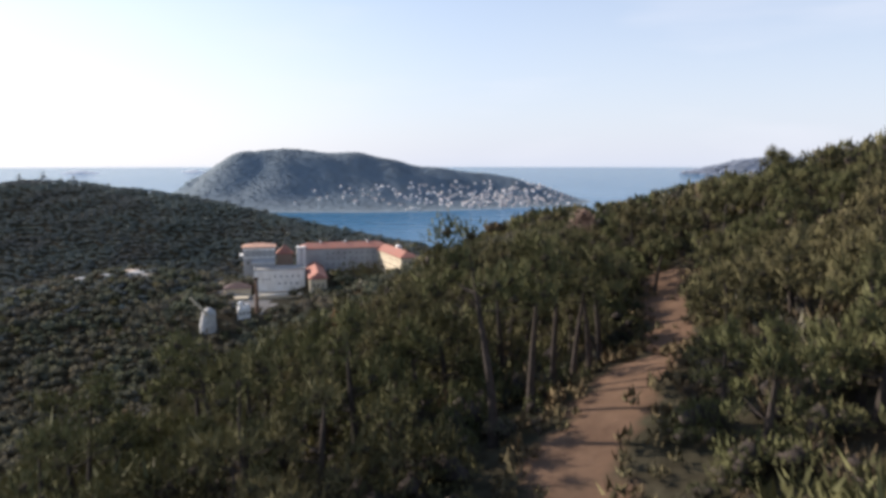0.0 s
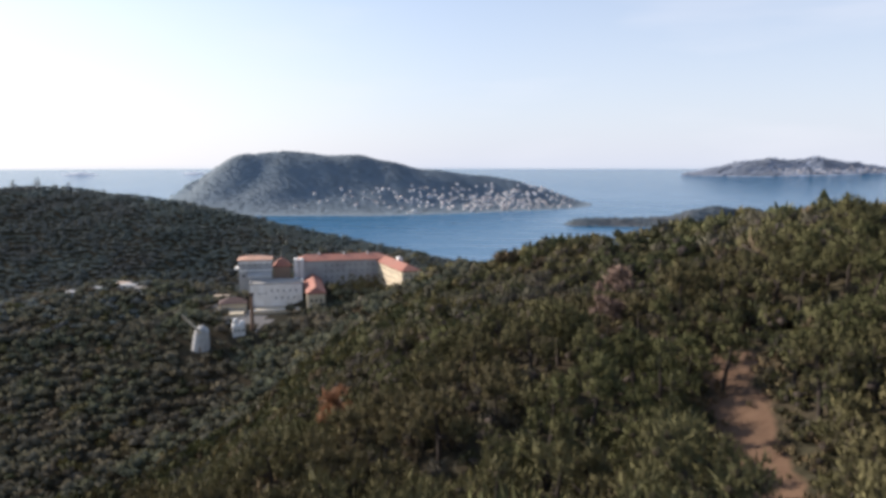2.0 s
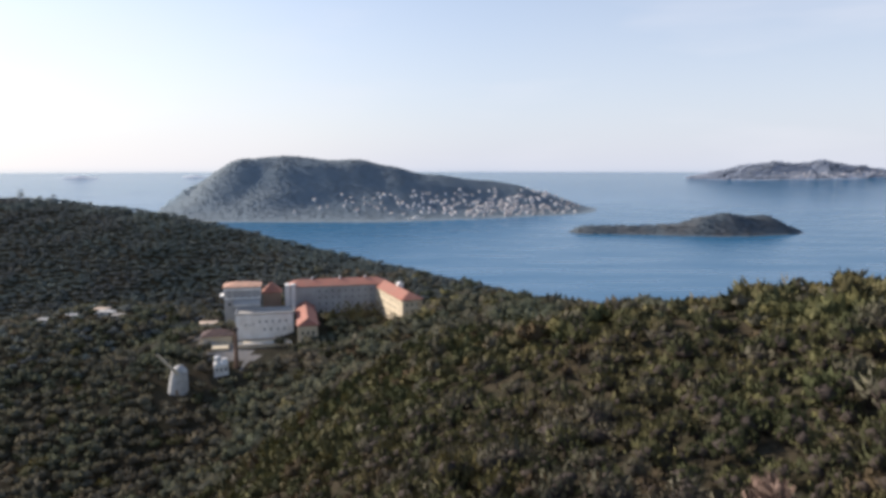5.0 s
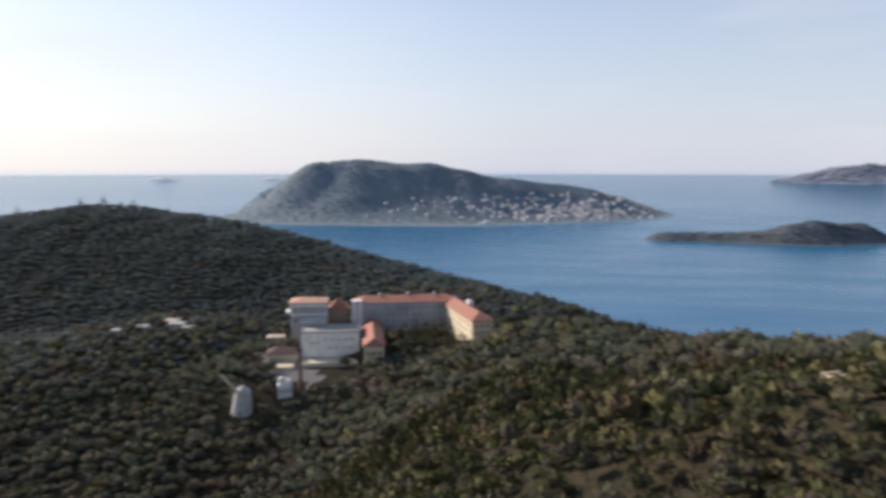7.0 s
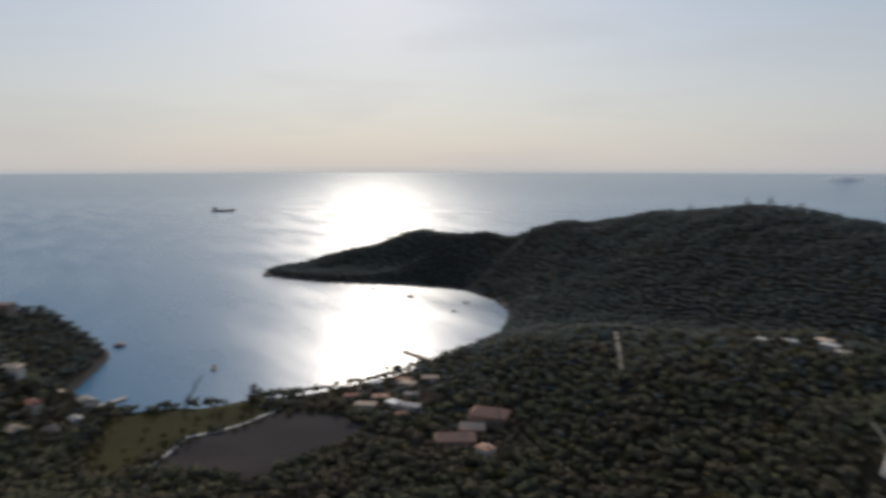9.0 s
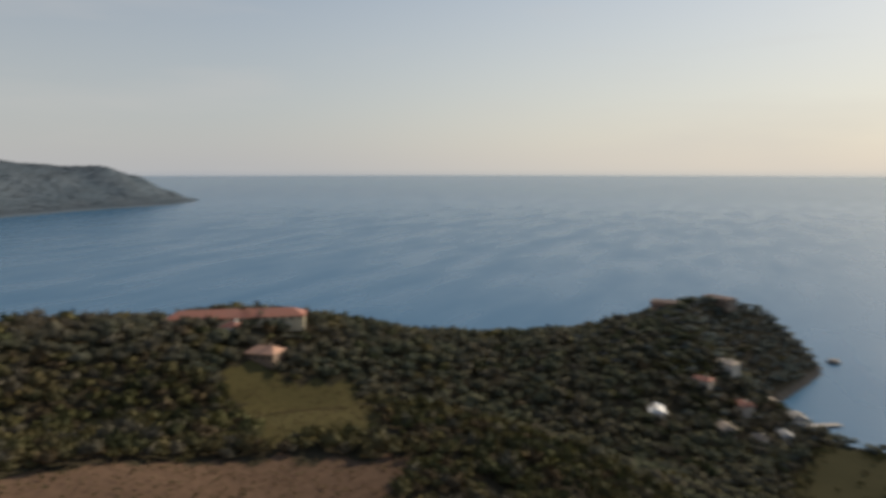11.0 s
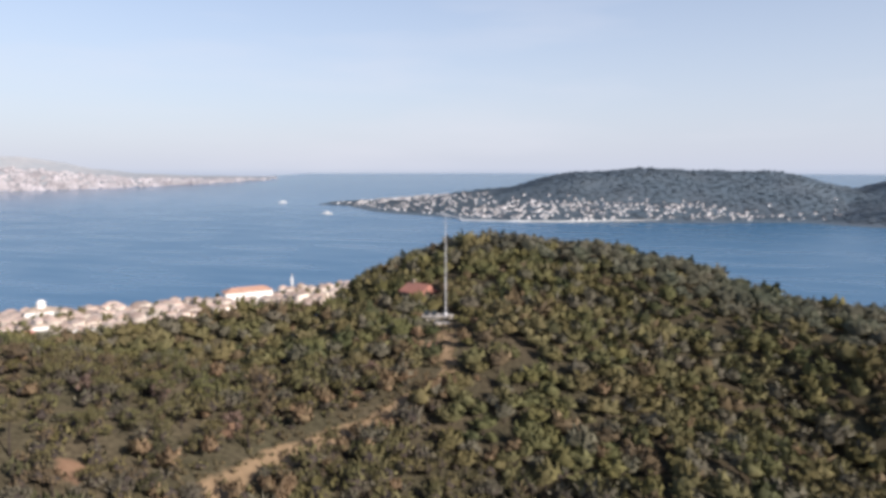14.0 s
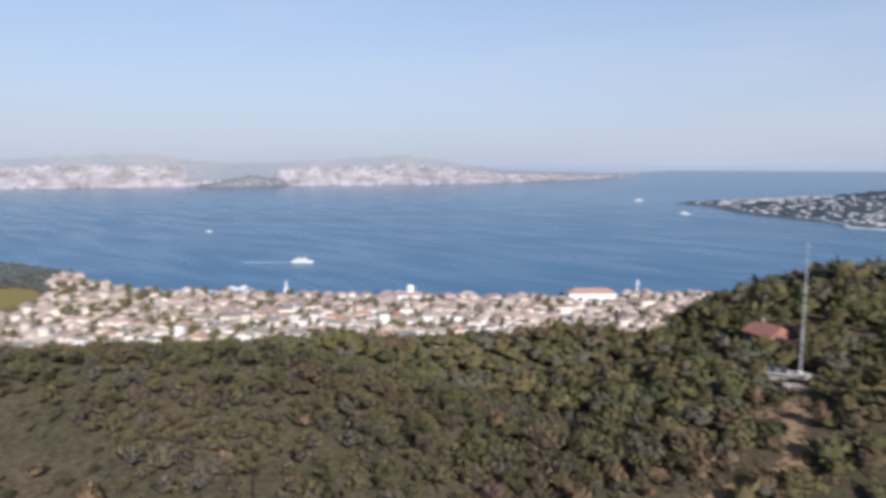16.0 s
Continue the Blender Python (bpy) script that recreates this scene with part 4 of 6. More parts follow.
# scrub between the hilltop pines
x, y = jittered(-160, 120, -130, 150, 2.9, 31)
ok = (to_line(x, y, WAY) < 85) & (np.hypot(x, y) > 5) & ~((x > 3) & (y > 0) & (np.hypot(x, y) < 19)) & wooded(x, y) & (to_line(x, y, MAST_PATH) > 2.8) & ~((x > NEAR_BOX[0]) & (x < NEAR_BOX[1]) & (y > NEAR_BOX[2]) & (y < NEAR_BOX[3]))
x, y = x[ok], y[ok]
r = np.random.RandomState(32)
size = r.uniform(0.9, 1.9, len(x)) * np.where((np.hypot(x, y) < 17) & (y > -4), 0.5, 1.0)
v, f, m, n = scatter([crown_shape(140 + k, 2, 36, 0, 0.27, 0.75, False, 0.85, True) for k in range(4)], x, y, ground(x, y) - size * 0.3, size, size * r.uniform(0.7, 1.2, len(x)), 33, np.where(y < 30, mixed(x, y, 34, (0.30, 0.22, 0.06, 0.24, 0.18)), mixed(x, y, 34, (0.36, 0.16, 0.32, 0.06, 0.10))))
tagged(new("hilltop_scrub", mesh_of("hilltop_scrub", v, f, LEAVES, slots=m, normals=n)), "low olive green scrub between the hilltop pines", "scrub", kind="stuff")

# low dry tussocks over the clearing and the meadow
x, y = jittered(-265, -65, -75, 25, 1.6, 27)
e, g, v, s, t, q = cover(x, y)
r = np.random.RandomState(28)
ok = (np.maximum(e, g) > 0.3) & (r.uniform(0, 1, len(x)) < 0.5)
x3, y3 = jittered(-70, -20, -115, -10, 1.1, 44)
strip = (to_line(x3, y3, MAST_PATH) < 3.4) & (np.random.RandomState(45).uniform(0, 1, len(x3)) < 0.45)
x4, y4 = jittered(-6, 34, 6, 84, 0.9, 46)
by = to_line(x4, y4, TRACK)
verge = (by < 3.6) & (np.random.RandomState(47).uniform(0, 1, len(x4)) < np.clip((by - 0.7) / 2.2, 0.03, 0.8))
x, y = np.concatenate([x[ok], x3[strip], x4[verge]]), np.concatenate([y[ok], y3[strip], y4[verge]])
size = r.uniform(0.25, 0.7, len(x))
v, f, m, n = scatter([crown_shape(130 + k, 1, 22, 0, 0.45, 0.5, False, 0.6) for k in range(3)], x, y, ground(x, y) - 0.1, size, size * 0.9, 29)
tagged(new("dry_tussocks", mesh_of("dry_tussocks", v, f, TUSSOCK, normals=n)), "low dry brown tussocks on the open earth", "grass", kind="stuff")

# bushes among the shore gardens
x, y = jittered(-480, -320, 20, 330, 5.0, 35)
r = np.random.RandomState(36)
edge = np.minimum(to_line(x, y, np.vstack([DRY_GRASS, DRY_GRASS[:1]])), to_line(x, y, np.vstack([FIELD, FIELD[:1]])))
ok = (inside(x, y, VILLAGE) & (r.uniform(0, 1, len(x)) < 0.32)) | (inside(x, y, SHORE_HOUSES) & (r.uniform(0, 1, len(x)) < 0.5)) | ((edge < 6) & (r.uniform(0, 1, len(x)) < 0.5)) | (inside(x, y, DRY_GRASS) & (r.uniform(0, 1, len(x)) < 0.1))
ok &= inside(x, y, COAST) & (to_line(x, y, np.vstack([COAST, COAST[:1]])) > 5)
x, y = x[ok], y[ok]
size = r.uniform(0.9, 2.6, len(x))
v, f, m, n = scatter([crown_shape(150 + k, 2, 40, 0, 0.4, 0.85) for k in range(4)], x, y, ground(x, y) - 0.3, size, size * r.uniform(0.7, 1.2, len(x)), 37)
tagged(new("garden_bushes", mesh_of("garden_bushes", v, f, NEEDLES, normals=n)), "dark green bushes among the shore gardens", "bushes", kind="stuff")

# bare reddish shrubs along the mast path and here and there over the saddle
x, y = jittered(-130, 10, -125, 30, 3.2, 41)
r = np.random.RandomState(42)
by = to_line(x, y, MAST_PATH)
ok = wooded(x, y) & (r.uniform(0, 1, len(x)) < np.where(by < 7, 0.5, 0.05)) & (by > 2.0)
x, y = x[ok], y[ok]
size = r.uniform(0.8, 2.2, len(x))
v, f, m, n = scatter([crown_shape(160 + k, 2, 90, 0, 0.26, 0.75) for k in range(4)], x, y, ground(x, y) + 0.3, size, size * r.uniform(0.9, 1.3, len(x)), 43)
tagged(new("dry_shrubs", mesh_of("dry_shrubs", v, f, SHRUB, normals=n)), "bare brown shrubs along the mast path", "shrubs", kind="stuff")
# ---- other islands and the mainland ----
def house_block(r, w, d, h):
    """Walls and a hipped roof, as arrays: triangles and which of them are roof."""
    x, y = w / 2, d / 2
    v = [(-x, -y, -2), (x, -y, -2), (x, y, -2), (-x, y, -2), (-x, -y, h), (x, -y, h), (x, y, h), (-x, y, h)]
    q = [(0, 1, 5, 4), (1, 2, 6, 5), (2, 3, 7, 6), (3, 0, 4, 7)]
    t = [(a, b, c) for a, b, c, e in q] + [(a, c, e) for a, b, c, e in q]
    o, rise, run = 0.4, d * 0.3, min(w, d) / 2
    n = len(v)
    v += [(-x - o, -y - o, h), (x + o, -y - o, h), (x + o, y + o, h), (-x - o, y + o, h), (-x + run * 0.8, 0, h + rise), (x - run * 0.8, 0, h + rise)]
    roof = [(n, n + 1, n + 5), (n, n + 5, n + 4), (n + 1, n + 2, n + 5), (n + 2, n + 3, n + 4), (n + 2, n + 4, n + 5), (n + 3, n, n + 4)]
    return np.array(v, float), np.array(t + roof), np.array([0] * len(t) + [1] * len(roof))


def far_island(name, label, rows, woods, step, seed, houses=(), house_label="", tree=(4.0, 6.0), spacing=9.0, base=-12.0, leaf=None, soil=None, climb=(16, 26)):
    """A distant island: its ground, its woods and its houses."""
    xs, ys, ws = [r[0] for r in rows] + [r[3] for r in rows], [r[1] for r in rows] + [r[4] for r in rows], max(r[6] for r in rows) * 2.2
    X, Y = np.meshgrid(np.arange(min(xs) - ws, max(xs) + ws, step), np.arange(min(ys) - ws, max(ys) + ws, step))

    def height(x, y):
        z = crests_height(x, y, rows, 4.0, base) + wobble(x, y, 160, seed) * 4 * np.clip(crests_height(x, y, rows, 4.0, base) / 40, 0, 1)
        return z + far_rise(x, y)

    Z = height(X, Y)
    i = np.arange(X.size).reshape(X.shape)
    q = np.stack([i[:-1, :-1], i[:-1, 1:], i[1:, 1:], i[1:, :-1]], -1).reshape(-1, 4)
    q = q[((Z - far_rise(X, Y)).ravel()[q] > -5).any(1)]
    tagged(new(name, mesh_of(name, np.stack([X, Y, Z], -1).reshape(-1, 3), q, soil or HAZED_FAR_GROUND, True)), label, "island", kind="structure")
    r = np.random.RandomState(seed)
    spots = []
    for hx, hy, rx, ry, count in houses:
        for _ in range(count):
            a, b = r.normal(hx, rx), r.normal(hy, ry)
            c = float(height(np.array([a]), np.array([b]))[0] - far_rise(a, b))
            if 1.5 < c < climb[0] + climb[1] * r.uniform():
                spots.append((a, b, c + float(far_rise(a, b))))
    x, y = jittered(X.min(), X.max(), Y.min(), Y.max(), spacing, seed + 1)
    z = height(x, y)
    ok = z - far_rise(x, y) > 2.5
    if spots:
        hs = np.array(spots)
        for k in range(0, len(hs)):
            ok &= np.hypot(x - hs[k, 0], y - hs[k, 1]) > 9
    x, y, z = x[ok], y[ok], z[ok]
    s = r.uniform(*tree, len(x))

    def slope(v, nor):
        """From afar the woods take the light as the hillside under them does."""
        gx, gy = np.gradient(Z, step)[1], np.gradient(Z, step)[0]
        i, j = np.clip(((v[:, 1] - Y[0, 0]) / step).round().astype(int), 0, Z.shape[0] - 1), np.clip(((v[:, 0] - X[0, 0]) / step).round().astype(int), 0, Z.shape[1] - 1)
        up = np.stack([-gx[i, j], -gy[i, j], np.ones(len(v))], -1)
        both = up / np.linalg.norm(up, axis=1)[:, None] + 0.06 * nor
        return both / np.linalg.norm(both, axis=1)[:, None]

    v, f, m, nor = scatter([crown_shape(90 + k, 1, 0, 0, 1, 1.3) for k in range(3)], x, y, z - 1.5, s * spacing / 8.5, s * spacing * r.uniform(0.03, 0.06, len(x)), seed + 2)
    tagged(new(name + "_woods", mesh_of(name + "_woods", v, f, leaf or HAZED_FAR_WOODS, True, normals=slope(v, nor))), woods, "woods", kind="stuff")
    if spots:
        vs, fs, ms, n = [], [], [], 0
        for a, b, c in spots:
            v, f, m = house_block(r, r.uniform(4.5, 8.5), r.uniform(4, 6.5), r.uniform(3, 6))
            t = r.uniform(0, 6.28)
            p = np.stack([v[:, 0] * math.cos(t) - v[:, 1] * math.sin(t) + a, v[:, 0] * math.sin(t) + v[:, 1] * math.cos(t) + b, v[:, 2] + c], -1)
            vs.append(p), fs.append(f + n), ms.append(m)
            n += len(v)
        tagged(new(name + "_houses", mesh_of(name + "_houses", np.concatenate(vs), np.concatenate(fs), [FAR_HOUSE, FAR_ROOF], slots=np.concatenate(ms))), house_label, "houses", kind="stuff")
    return height


# island woods and islets: aerial haze is mixed into their base colours
HAZED_ISLET_WOODS = material("hazed_islet_woodland", (0.086, 0.108, 0.125), 0.95, 0.15, 0.02, 0, (0.108, 0.116, 0.122), 10, island=0.1, gloss=0.02)
HAZED_GREEN_WOODS = material("hazy_green_woodland", (0.100, 0.132, 0.160), 0.95, 0.08, 0.008, 0, (0.110, 0.136, 0.160), 10, island=0.1, gloss=0.02)
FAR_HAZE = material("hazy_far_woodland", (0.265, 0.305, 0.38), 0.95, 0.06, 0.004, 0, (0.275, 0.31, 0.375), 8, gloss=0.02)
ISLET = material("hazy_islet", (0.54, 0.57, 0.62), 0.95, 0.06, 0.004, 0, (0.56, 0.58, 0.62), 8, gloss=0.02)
# cape, mainland and city colours are drawn together and paled to paint haze
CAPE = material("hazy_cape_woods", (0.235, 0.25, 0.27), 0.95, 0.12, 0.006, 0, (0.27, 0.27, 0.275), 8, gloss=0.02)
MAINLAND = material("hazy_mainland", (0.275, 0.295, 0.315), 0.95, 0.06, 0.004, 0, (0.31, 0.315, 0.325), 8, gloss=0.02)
CITY = material("hazed_city_walls", (0.53, 0.50, 0.52), 0.9, 0.05, 0.01, island=0.05)
FAR_HOUSE = material("distant_house_walls", (0.80, 0.79, 0.78), 0.9, 0.08, 0.01, island=0.22)
FAR_ROOF = material("distant_roofs", (0.48, 0.40, 0.37), 0.9, 0.1, 0.01, island=0.3)
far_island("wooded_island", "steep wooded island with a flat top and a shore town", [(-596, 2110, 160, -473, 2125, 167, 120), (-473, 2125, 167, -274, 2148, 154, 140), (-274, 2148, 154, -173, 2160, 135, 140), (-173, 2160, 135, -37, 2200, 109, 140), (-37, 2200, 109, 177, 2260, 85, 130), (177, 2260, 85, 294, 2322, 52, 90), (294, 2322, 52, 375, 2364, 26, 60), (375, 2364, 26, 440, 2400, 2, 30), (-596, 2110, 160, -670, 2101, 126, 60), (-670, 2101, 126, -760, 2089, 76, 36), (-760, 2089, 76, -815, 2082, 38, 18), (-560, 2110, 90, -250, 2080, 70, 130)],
           "hazy green woods on the steep island", 16, 31, [(60, 2030, 150, 60, 230), (190, 2140, 90, 60, 210), (-160, 1985, 120, 45, 110), (300, 2280, 60, 35, 110), (-330, 1985, 70, 30, 30)], "pale houses with red roofs climbing from the island shore", climb=(22, 52), soil=HAZED_FAR_WOODS)
far_island("spoon_island", "low flat wooded islet", [(300, 1520, 14, 470, 1500, 17, 30), (470, 1500, 17, 540, 1503, 31, 40), (540, 1503, 31, 590, 1510, 37, 44), (590, 1510, 37, 680, 1528, 33, 42), (680, 1528, 33, 735, 1538, 12, 26)], "low woods on the islet", 8, 32, spacing=9.0, tree=(4, 6), leaf=HAZED_ISLET_WOODS, soil=HAZED_ISLET_WOODS)
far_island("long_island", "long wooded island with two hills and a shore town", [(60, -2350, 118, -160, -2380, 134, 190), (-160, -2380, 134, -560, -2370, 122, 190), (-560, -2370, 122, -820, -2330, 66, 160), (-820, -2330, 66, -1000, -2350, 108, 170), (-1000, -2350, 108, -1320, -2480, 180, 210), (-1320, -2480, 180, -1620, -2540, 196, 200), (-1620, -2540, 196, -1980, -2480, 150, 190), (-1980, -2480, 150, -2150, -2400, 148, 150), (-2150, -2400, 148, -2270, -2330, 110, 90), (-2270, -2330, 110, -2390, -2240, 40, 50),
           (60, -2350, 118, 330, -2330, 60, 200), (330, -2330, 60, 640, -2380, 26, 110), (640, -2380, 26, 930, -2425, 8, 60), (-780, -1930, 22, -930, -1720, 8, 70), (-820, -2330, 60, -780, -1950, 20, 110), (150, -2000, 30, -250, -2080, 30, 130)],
           "hazy woods on the long island", 22, 33, [(150, -1930, 210, 110, 400), (400, -2220, 160, 80, 330), (-220, -2030, 190, 70, 190), (690, -2370, 120, 25, 170), (-1150, -2190, 160, 40, 110)], "pale shore town houses with red roofs", spacing=16.0, leaf=HAZED_GREEN_WOODS, soil=HAZED_GREEN_WOODS, climb=(14, 40))
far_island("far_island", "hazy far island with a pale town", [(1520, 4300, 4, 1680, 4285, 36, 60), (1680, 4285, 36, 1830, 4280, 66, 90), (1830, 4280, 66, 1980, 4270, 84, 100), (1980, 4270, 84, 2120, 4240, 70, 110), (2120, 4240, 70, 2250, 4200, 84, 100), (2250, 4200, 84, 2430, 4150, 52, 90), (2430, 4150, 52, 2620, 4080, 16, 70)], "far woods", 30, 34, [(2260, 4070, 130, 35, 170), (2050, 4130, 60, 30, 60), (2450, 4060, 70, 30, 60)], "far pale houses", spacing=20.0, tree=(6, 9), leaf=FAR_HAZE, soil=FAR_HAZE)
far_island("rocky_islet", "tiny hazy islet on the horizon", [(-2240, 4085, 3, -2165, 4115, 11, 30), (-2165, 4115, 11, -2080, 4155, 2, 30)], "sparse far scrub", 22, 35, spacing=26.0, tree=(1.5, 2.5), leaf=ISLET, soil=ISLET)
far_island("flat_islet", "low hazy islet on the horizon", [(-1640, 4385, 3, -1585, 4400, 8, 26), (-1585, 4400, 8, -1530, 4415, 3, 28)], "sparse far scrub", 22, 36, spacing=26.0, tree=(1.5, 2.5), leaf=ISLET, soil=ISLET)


def quay(points):
    """A pale sea wall along a far shore."""
    bm = bmesh.new()
    for (ax, ay), (bx, by) in zip(points, points[1:]):
        side = Vector((ay - by, bx - ax)).normalized() * 4
        prism(bm, [(ax - side.x, ay - side.y), (bx - side.x, by - side.y), (bx + side.x, by + side.y), (ax + side.x, ay + side.y)], -1, 3.2)
    wall = part("quay", bm, FAR_QUAY)
    tagged(wall, "pale sea wall along the shore of the long island", "quay", kind="structure")


FAR_QUAY = material("pale_sea_wall", (0.72, 0.72, 0.70), 0.85, 0.1, 0.02)
SHORE = np.array([(445, -1964), (330, -1790), (316, -1740), (182, -1735), (46, -1760), (-155, -1840), (-369, -1968), (-573, -2000)])
quay([tuple(p) for p in SHORE])

# the mainland coast: low shore, pale city and hills
COAST_TURNS = np.radians(np.linspace(207, 286, 84))


def mainland():
    """The far shore and its hills as one strip of land."""
    across = np.linspace(0, 1, 9)
    T, A = np.meshgrid(COAST_TURNS, across, indexing="ij")
    R = 4560 + 330 * A
    X, Y = -30 - R * np.sin(T), 60 + R * np.cos(T)
    deg = np.degrees(T)

    def height(deg, a):
        fade = np.clip((deg - 207) / 18, 0.03, 1)
        hills = 92 + 26 * np.sin((deg - 214) * 0.16) ** 2 + 34 * np.exp(-((deg - 229) / 7.5) ** 4) + 44 * np.exp(-((deg - 250) / 6.5) ** 4) + 3 * np.sin(deg * 1.7) + 2 * np.sin(deg * 4.3)
        return -3 + fade * (1.3 * hills * a ** 1.25 + 8 * np.minimum(a * 8, 1))

    Z = far_rise(X, Y) + height(deg, A)
    i = np.arange(X.size).reshape(X.shape)
    q = np.stack([i[:-1, :-1], i[:-1, 1:], i[1:, 1:], i[1:, :-1]], -1).reshape(-1, 4)
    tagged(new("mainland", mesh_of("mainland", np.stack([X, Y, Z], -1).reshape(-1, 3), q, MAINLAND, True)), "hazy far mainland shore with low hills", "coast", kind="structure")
    r = np.random.RandomState(51)
    vs, fs, ms, n = [], [], [], 0
    for _ in range(7800):
        t, a = r.uniform(COAST_TURNS[0], COAST_TURNS[-1]), r.uniform(0.02, 0.75) ** 1.3
        g = math.degrees(t)
        if 236 < g < 243 and a > 0.15 or r.uniform() > 0.15 + 0.85 * min(1, (g - 207) / 22):
            continue
        x, y = -30 - (4560 + 330 * a) * math.sin(t), 60 + (4560 + 330 * a) * math.cos(t)
        z = float(far_rise(x, y) + height(g, a))
        v, f, m = house_block(r, r.uniform(12, 26), r.uniform(9, 18), r.uniform(7, 17) * (0.2 + 0.8 * min(1, (g - 207) / 25)))
        v[:, 2] = np.minimum(v[:, 2], v[4, 2] + 1)
        u = r.uniform(0, 6.28)
        vs.append(np.stack([v[:, 0] * math.cos(u) - v[:, 1] * math.sin(u) + x, v[:, 0] * math.sin(u) + v[:, 1] * math.cos(u) + y, v[:, 2] + z], -1))
        fs.append(f + n), ms.append(m * 0)
        n += len(v)
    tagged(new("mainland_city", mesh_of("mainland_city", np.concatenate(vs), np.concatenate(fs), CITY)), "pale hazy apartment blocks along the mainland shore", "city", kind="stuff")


mainland()
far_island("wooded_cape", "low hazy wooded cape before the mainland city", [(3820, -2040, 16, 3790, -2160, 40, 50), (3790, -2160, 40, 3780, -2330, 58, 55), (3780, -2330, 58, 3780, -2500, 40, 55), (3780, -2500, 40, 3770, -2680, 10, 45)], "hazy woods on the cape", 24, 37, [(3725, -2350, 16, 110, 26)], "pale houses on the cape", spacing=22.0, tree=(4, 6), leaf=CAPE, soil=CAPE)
# ---- the large building on the spur ----
UNIT = bpy.data.meshes.new("window")
_bm = bmesh.new()
box(_bm, -0.5, 0.5, -0.06, 0.06, -0.5, 0.5)
_bm.to_mesh(UNIT)
_bm.free()
UNIT.materials.append(GLASS)
DOOR = UNIT.copy()
DOOR.name = "door"
DOOR.materials[0] = TIMBER


def opening(parent, x, y, z, w, h, turn=0.0, name="window"):
    """A window or door leaf, 6 cm proud of the wall."""
    ob = new(name, UNIT if name == "window" else DOOR)
    ob.parent = parent
    ob.matrix_basis = Matrix.Translation((x, y, z)) @ Matrix.Rotation(turn, 4, "Z") @ Matrix.Diagonal((w, 1, h, 1))
    return ob


def facade(parent, x0, x1, y, z0, storeys, n, w=1.1, h=1.6, storey=3.6, along="x"):
    """Rows of windows on one wall."""
    for s in range(storeys):
        for k in range(n):
            a = x0 + (x1 - x0) * (k + 0.5) / n
            z = z0 + s * storey + 1.9
            if along == "x":
                opening(parent, a, y, z, w, h)
            else:
                opening(parent, y, a, z, w, h, math.pi / 2)


SITE = pose(-93, 440, 0, 0, 0, 13)


def block(name, label, category, at=SITE):
    thing = tagged(new(name), label, category)
    thing.matrix_basis = at
    return thing


# main range with its two wings round a court
main = block("sanatorium", "long pale building with red tiled roofs round a court", "building")
# grey puts the shade of the court front into the wall colour
wall = part("wall", box(bmesh.new(), 0, 56, 0, 12, 54, 74), GREY_WALL, main)
facade(wall, 16, 50, -0.02, 58, 4, 9, 0.7, 1.0)
part("cornice", box(bmesh.new(), -0.2, 56.2, -0.35, -0.03, 73.1, 73.7), RENDERED, main)
part("roof", hip_roof(bmesh.new(), 0, 58, 0, 12, 74, 3.2, 0.7), TILES, main)
SPLAY = Matrix.Translation((51, 0, 0)) @ Matrix.Rotation(radians(10), 4, "Z") @ Matrix.Translation((-51, 0, 0))
# cream instead of grey puts the sunlight on this wing into its colour
wing = part("wall", box(bmesh.new(), 51, 62, -46, 3, 54, 72.5), CREAM, main, "wing wall in cream that paints it sunlit")
wing.matrix_basis = SPLAY
facade(wing, -43, -4, 50.98, 57, 4, 8, 0.8, 1.2, along="y")
facade(wing, 52, 61, -46.02, 57, 4, 3, 0.9, 1.3)
part("roof", hip_roof(bmesh.new(), 51, 62, -46, 4, 72.5, 3.2, 0.9, (1, 0.6)), TILES, main).matrix_basis = SPLAY
part("dormer", hip_roof(box(bmesh.new(), 60.2, 63.2, -13, -9.5, 72.6, 75.4), 60.2, 63.2, -13, -9.5, 75.4, 1.0, 0.3), WHITE, main, "white dormer").matrix_basis = SPLAY
low = part("wall", box(bmesh.new(), 4.6, 14.4, -50, -0.03, 50, 62.5), CREAM, main, "lower cream wing wall")
facade(low, 5.5, 13.5, -50.02, 53, 2, 3)
facade(low, -30, -4, 14.42, 53, 2, 6, along="y")
part("roof", hip_roof(bmesh.new(), 4.6, 14.4, -50, -1.0, 62.5, 3.4, 0.7, (0.45, 0)), TILES, main)
for x0, x1, y0 in ((-1.6, 1.0, -3.0), (1.6, 4.2, -2.2)):
    part("stair_tower", box(bmesh.new(), x0, x1, y0, 4, 54, 75.5, 0.15), WHITE, main, "white stair tower")
for cx, cy, cz in ((14, 6, 77), (30, 6, 77), (45, 6, 77)):
    part("chimney", box(bmesh.new(), cx - 0.6, cx + 0.6, cy - 0.6, cy + 0.6, cz - 1.5, cz + 1.4, 0.1), WHITE, main)

grey = block("ward_block", "pale flat roofed concrete block with small windows", "building")
wall = part("wall", box(bmesh.new(), -27, 2.5, -32, -17, 50, 65.4), WHITE, grey)
for row, z in enumerate((57.4, 61.6)):
    for k in range(4 + row):
        opening(wall, -12.5 + 3.4 * k - 2.4 * row, -32.02, z, 0.9, 1.0)
for k in range(3):
    opening(wall, -22 + 1.9 * k, -32.02, 60.2, 0.7, 0.8)
facade(wall, -31, -18, -27.02, 54, 3, 3, 0.8, 1.0, 3.5, "y")
bm = bmesh.new()
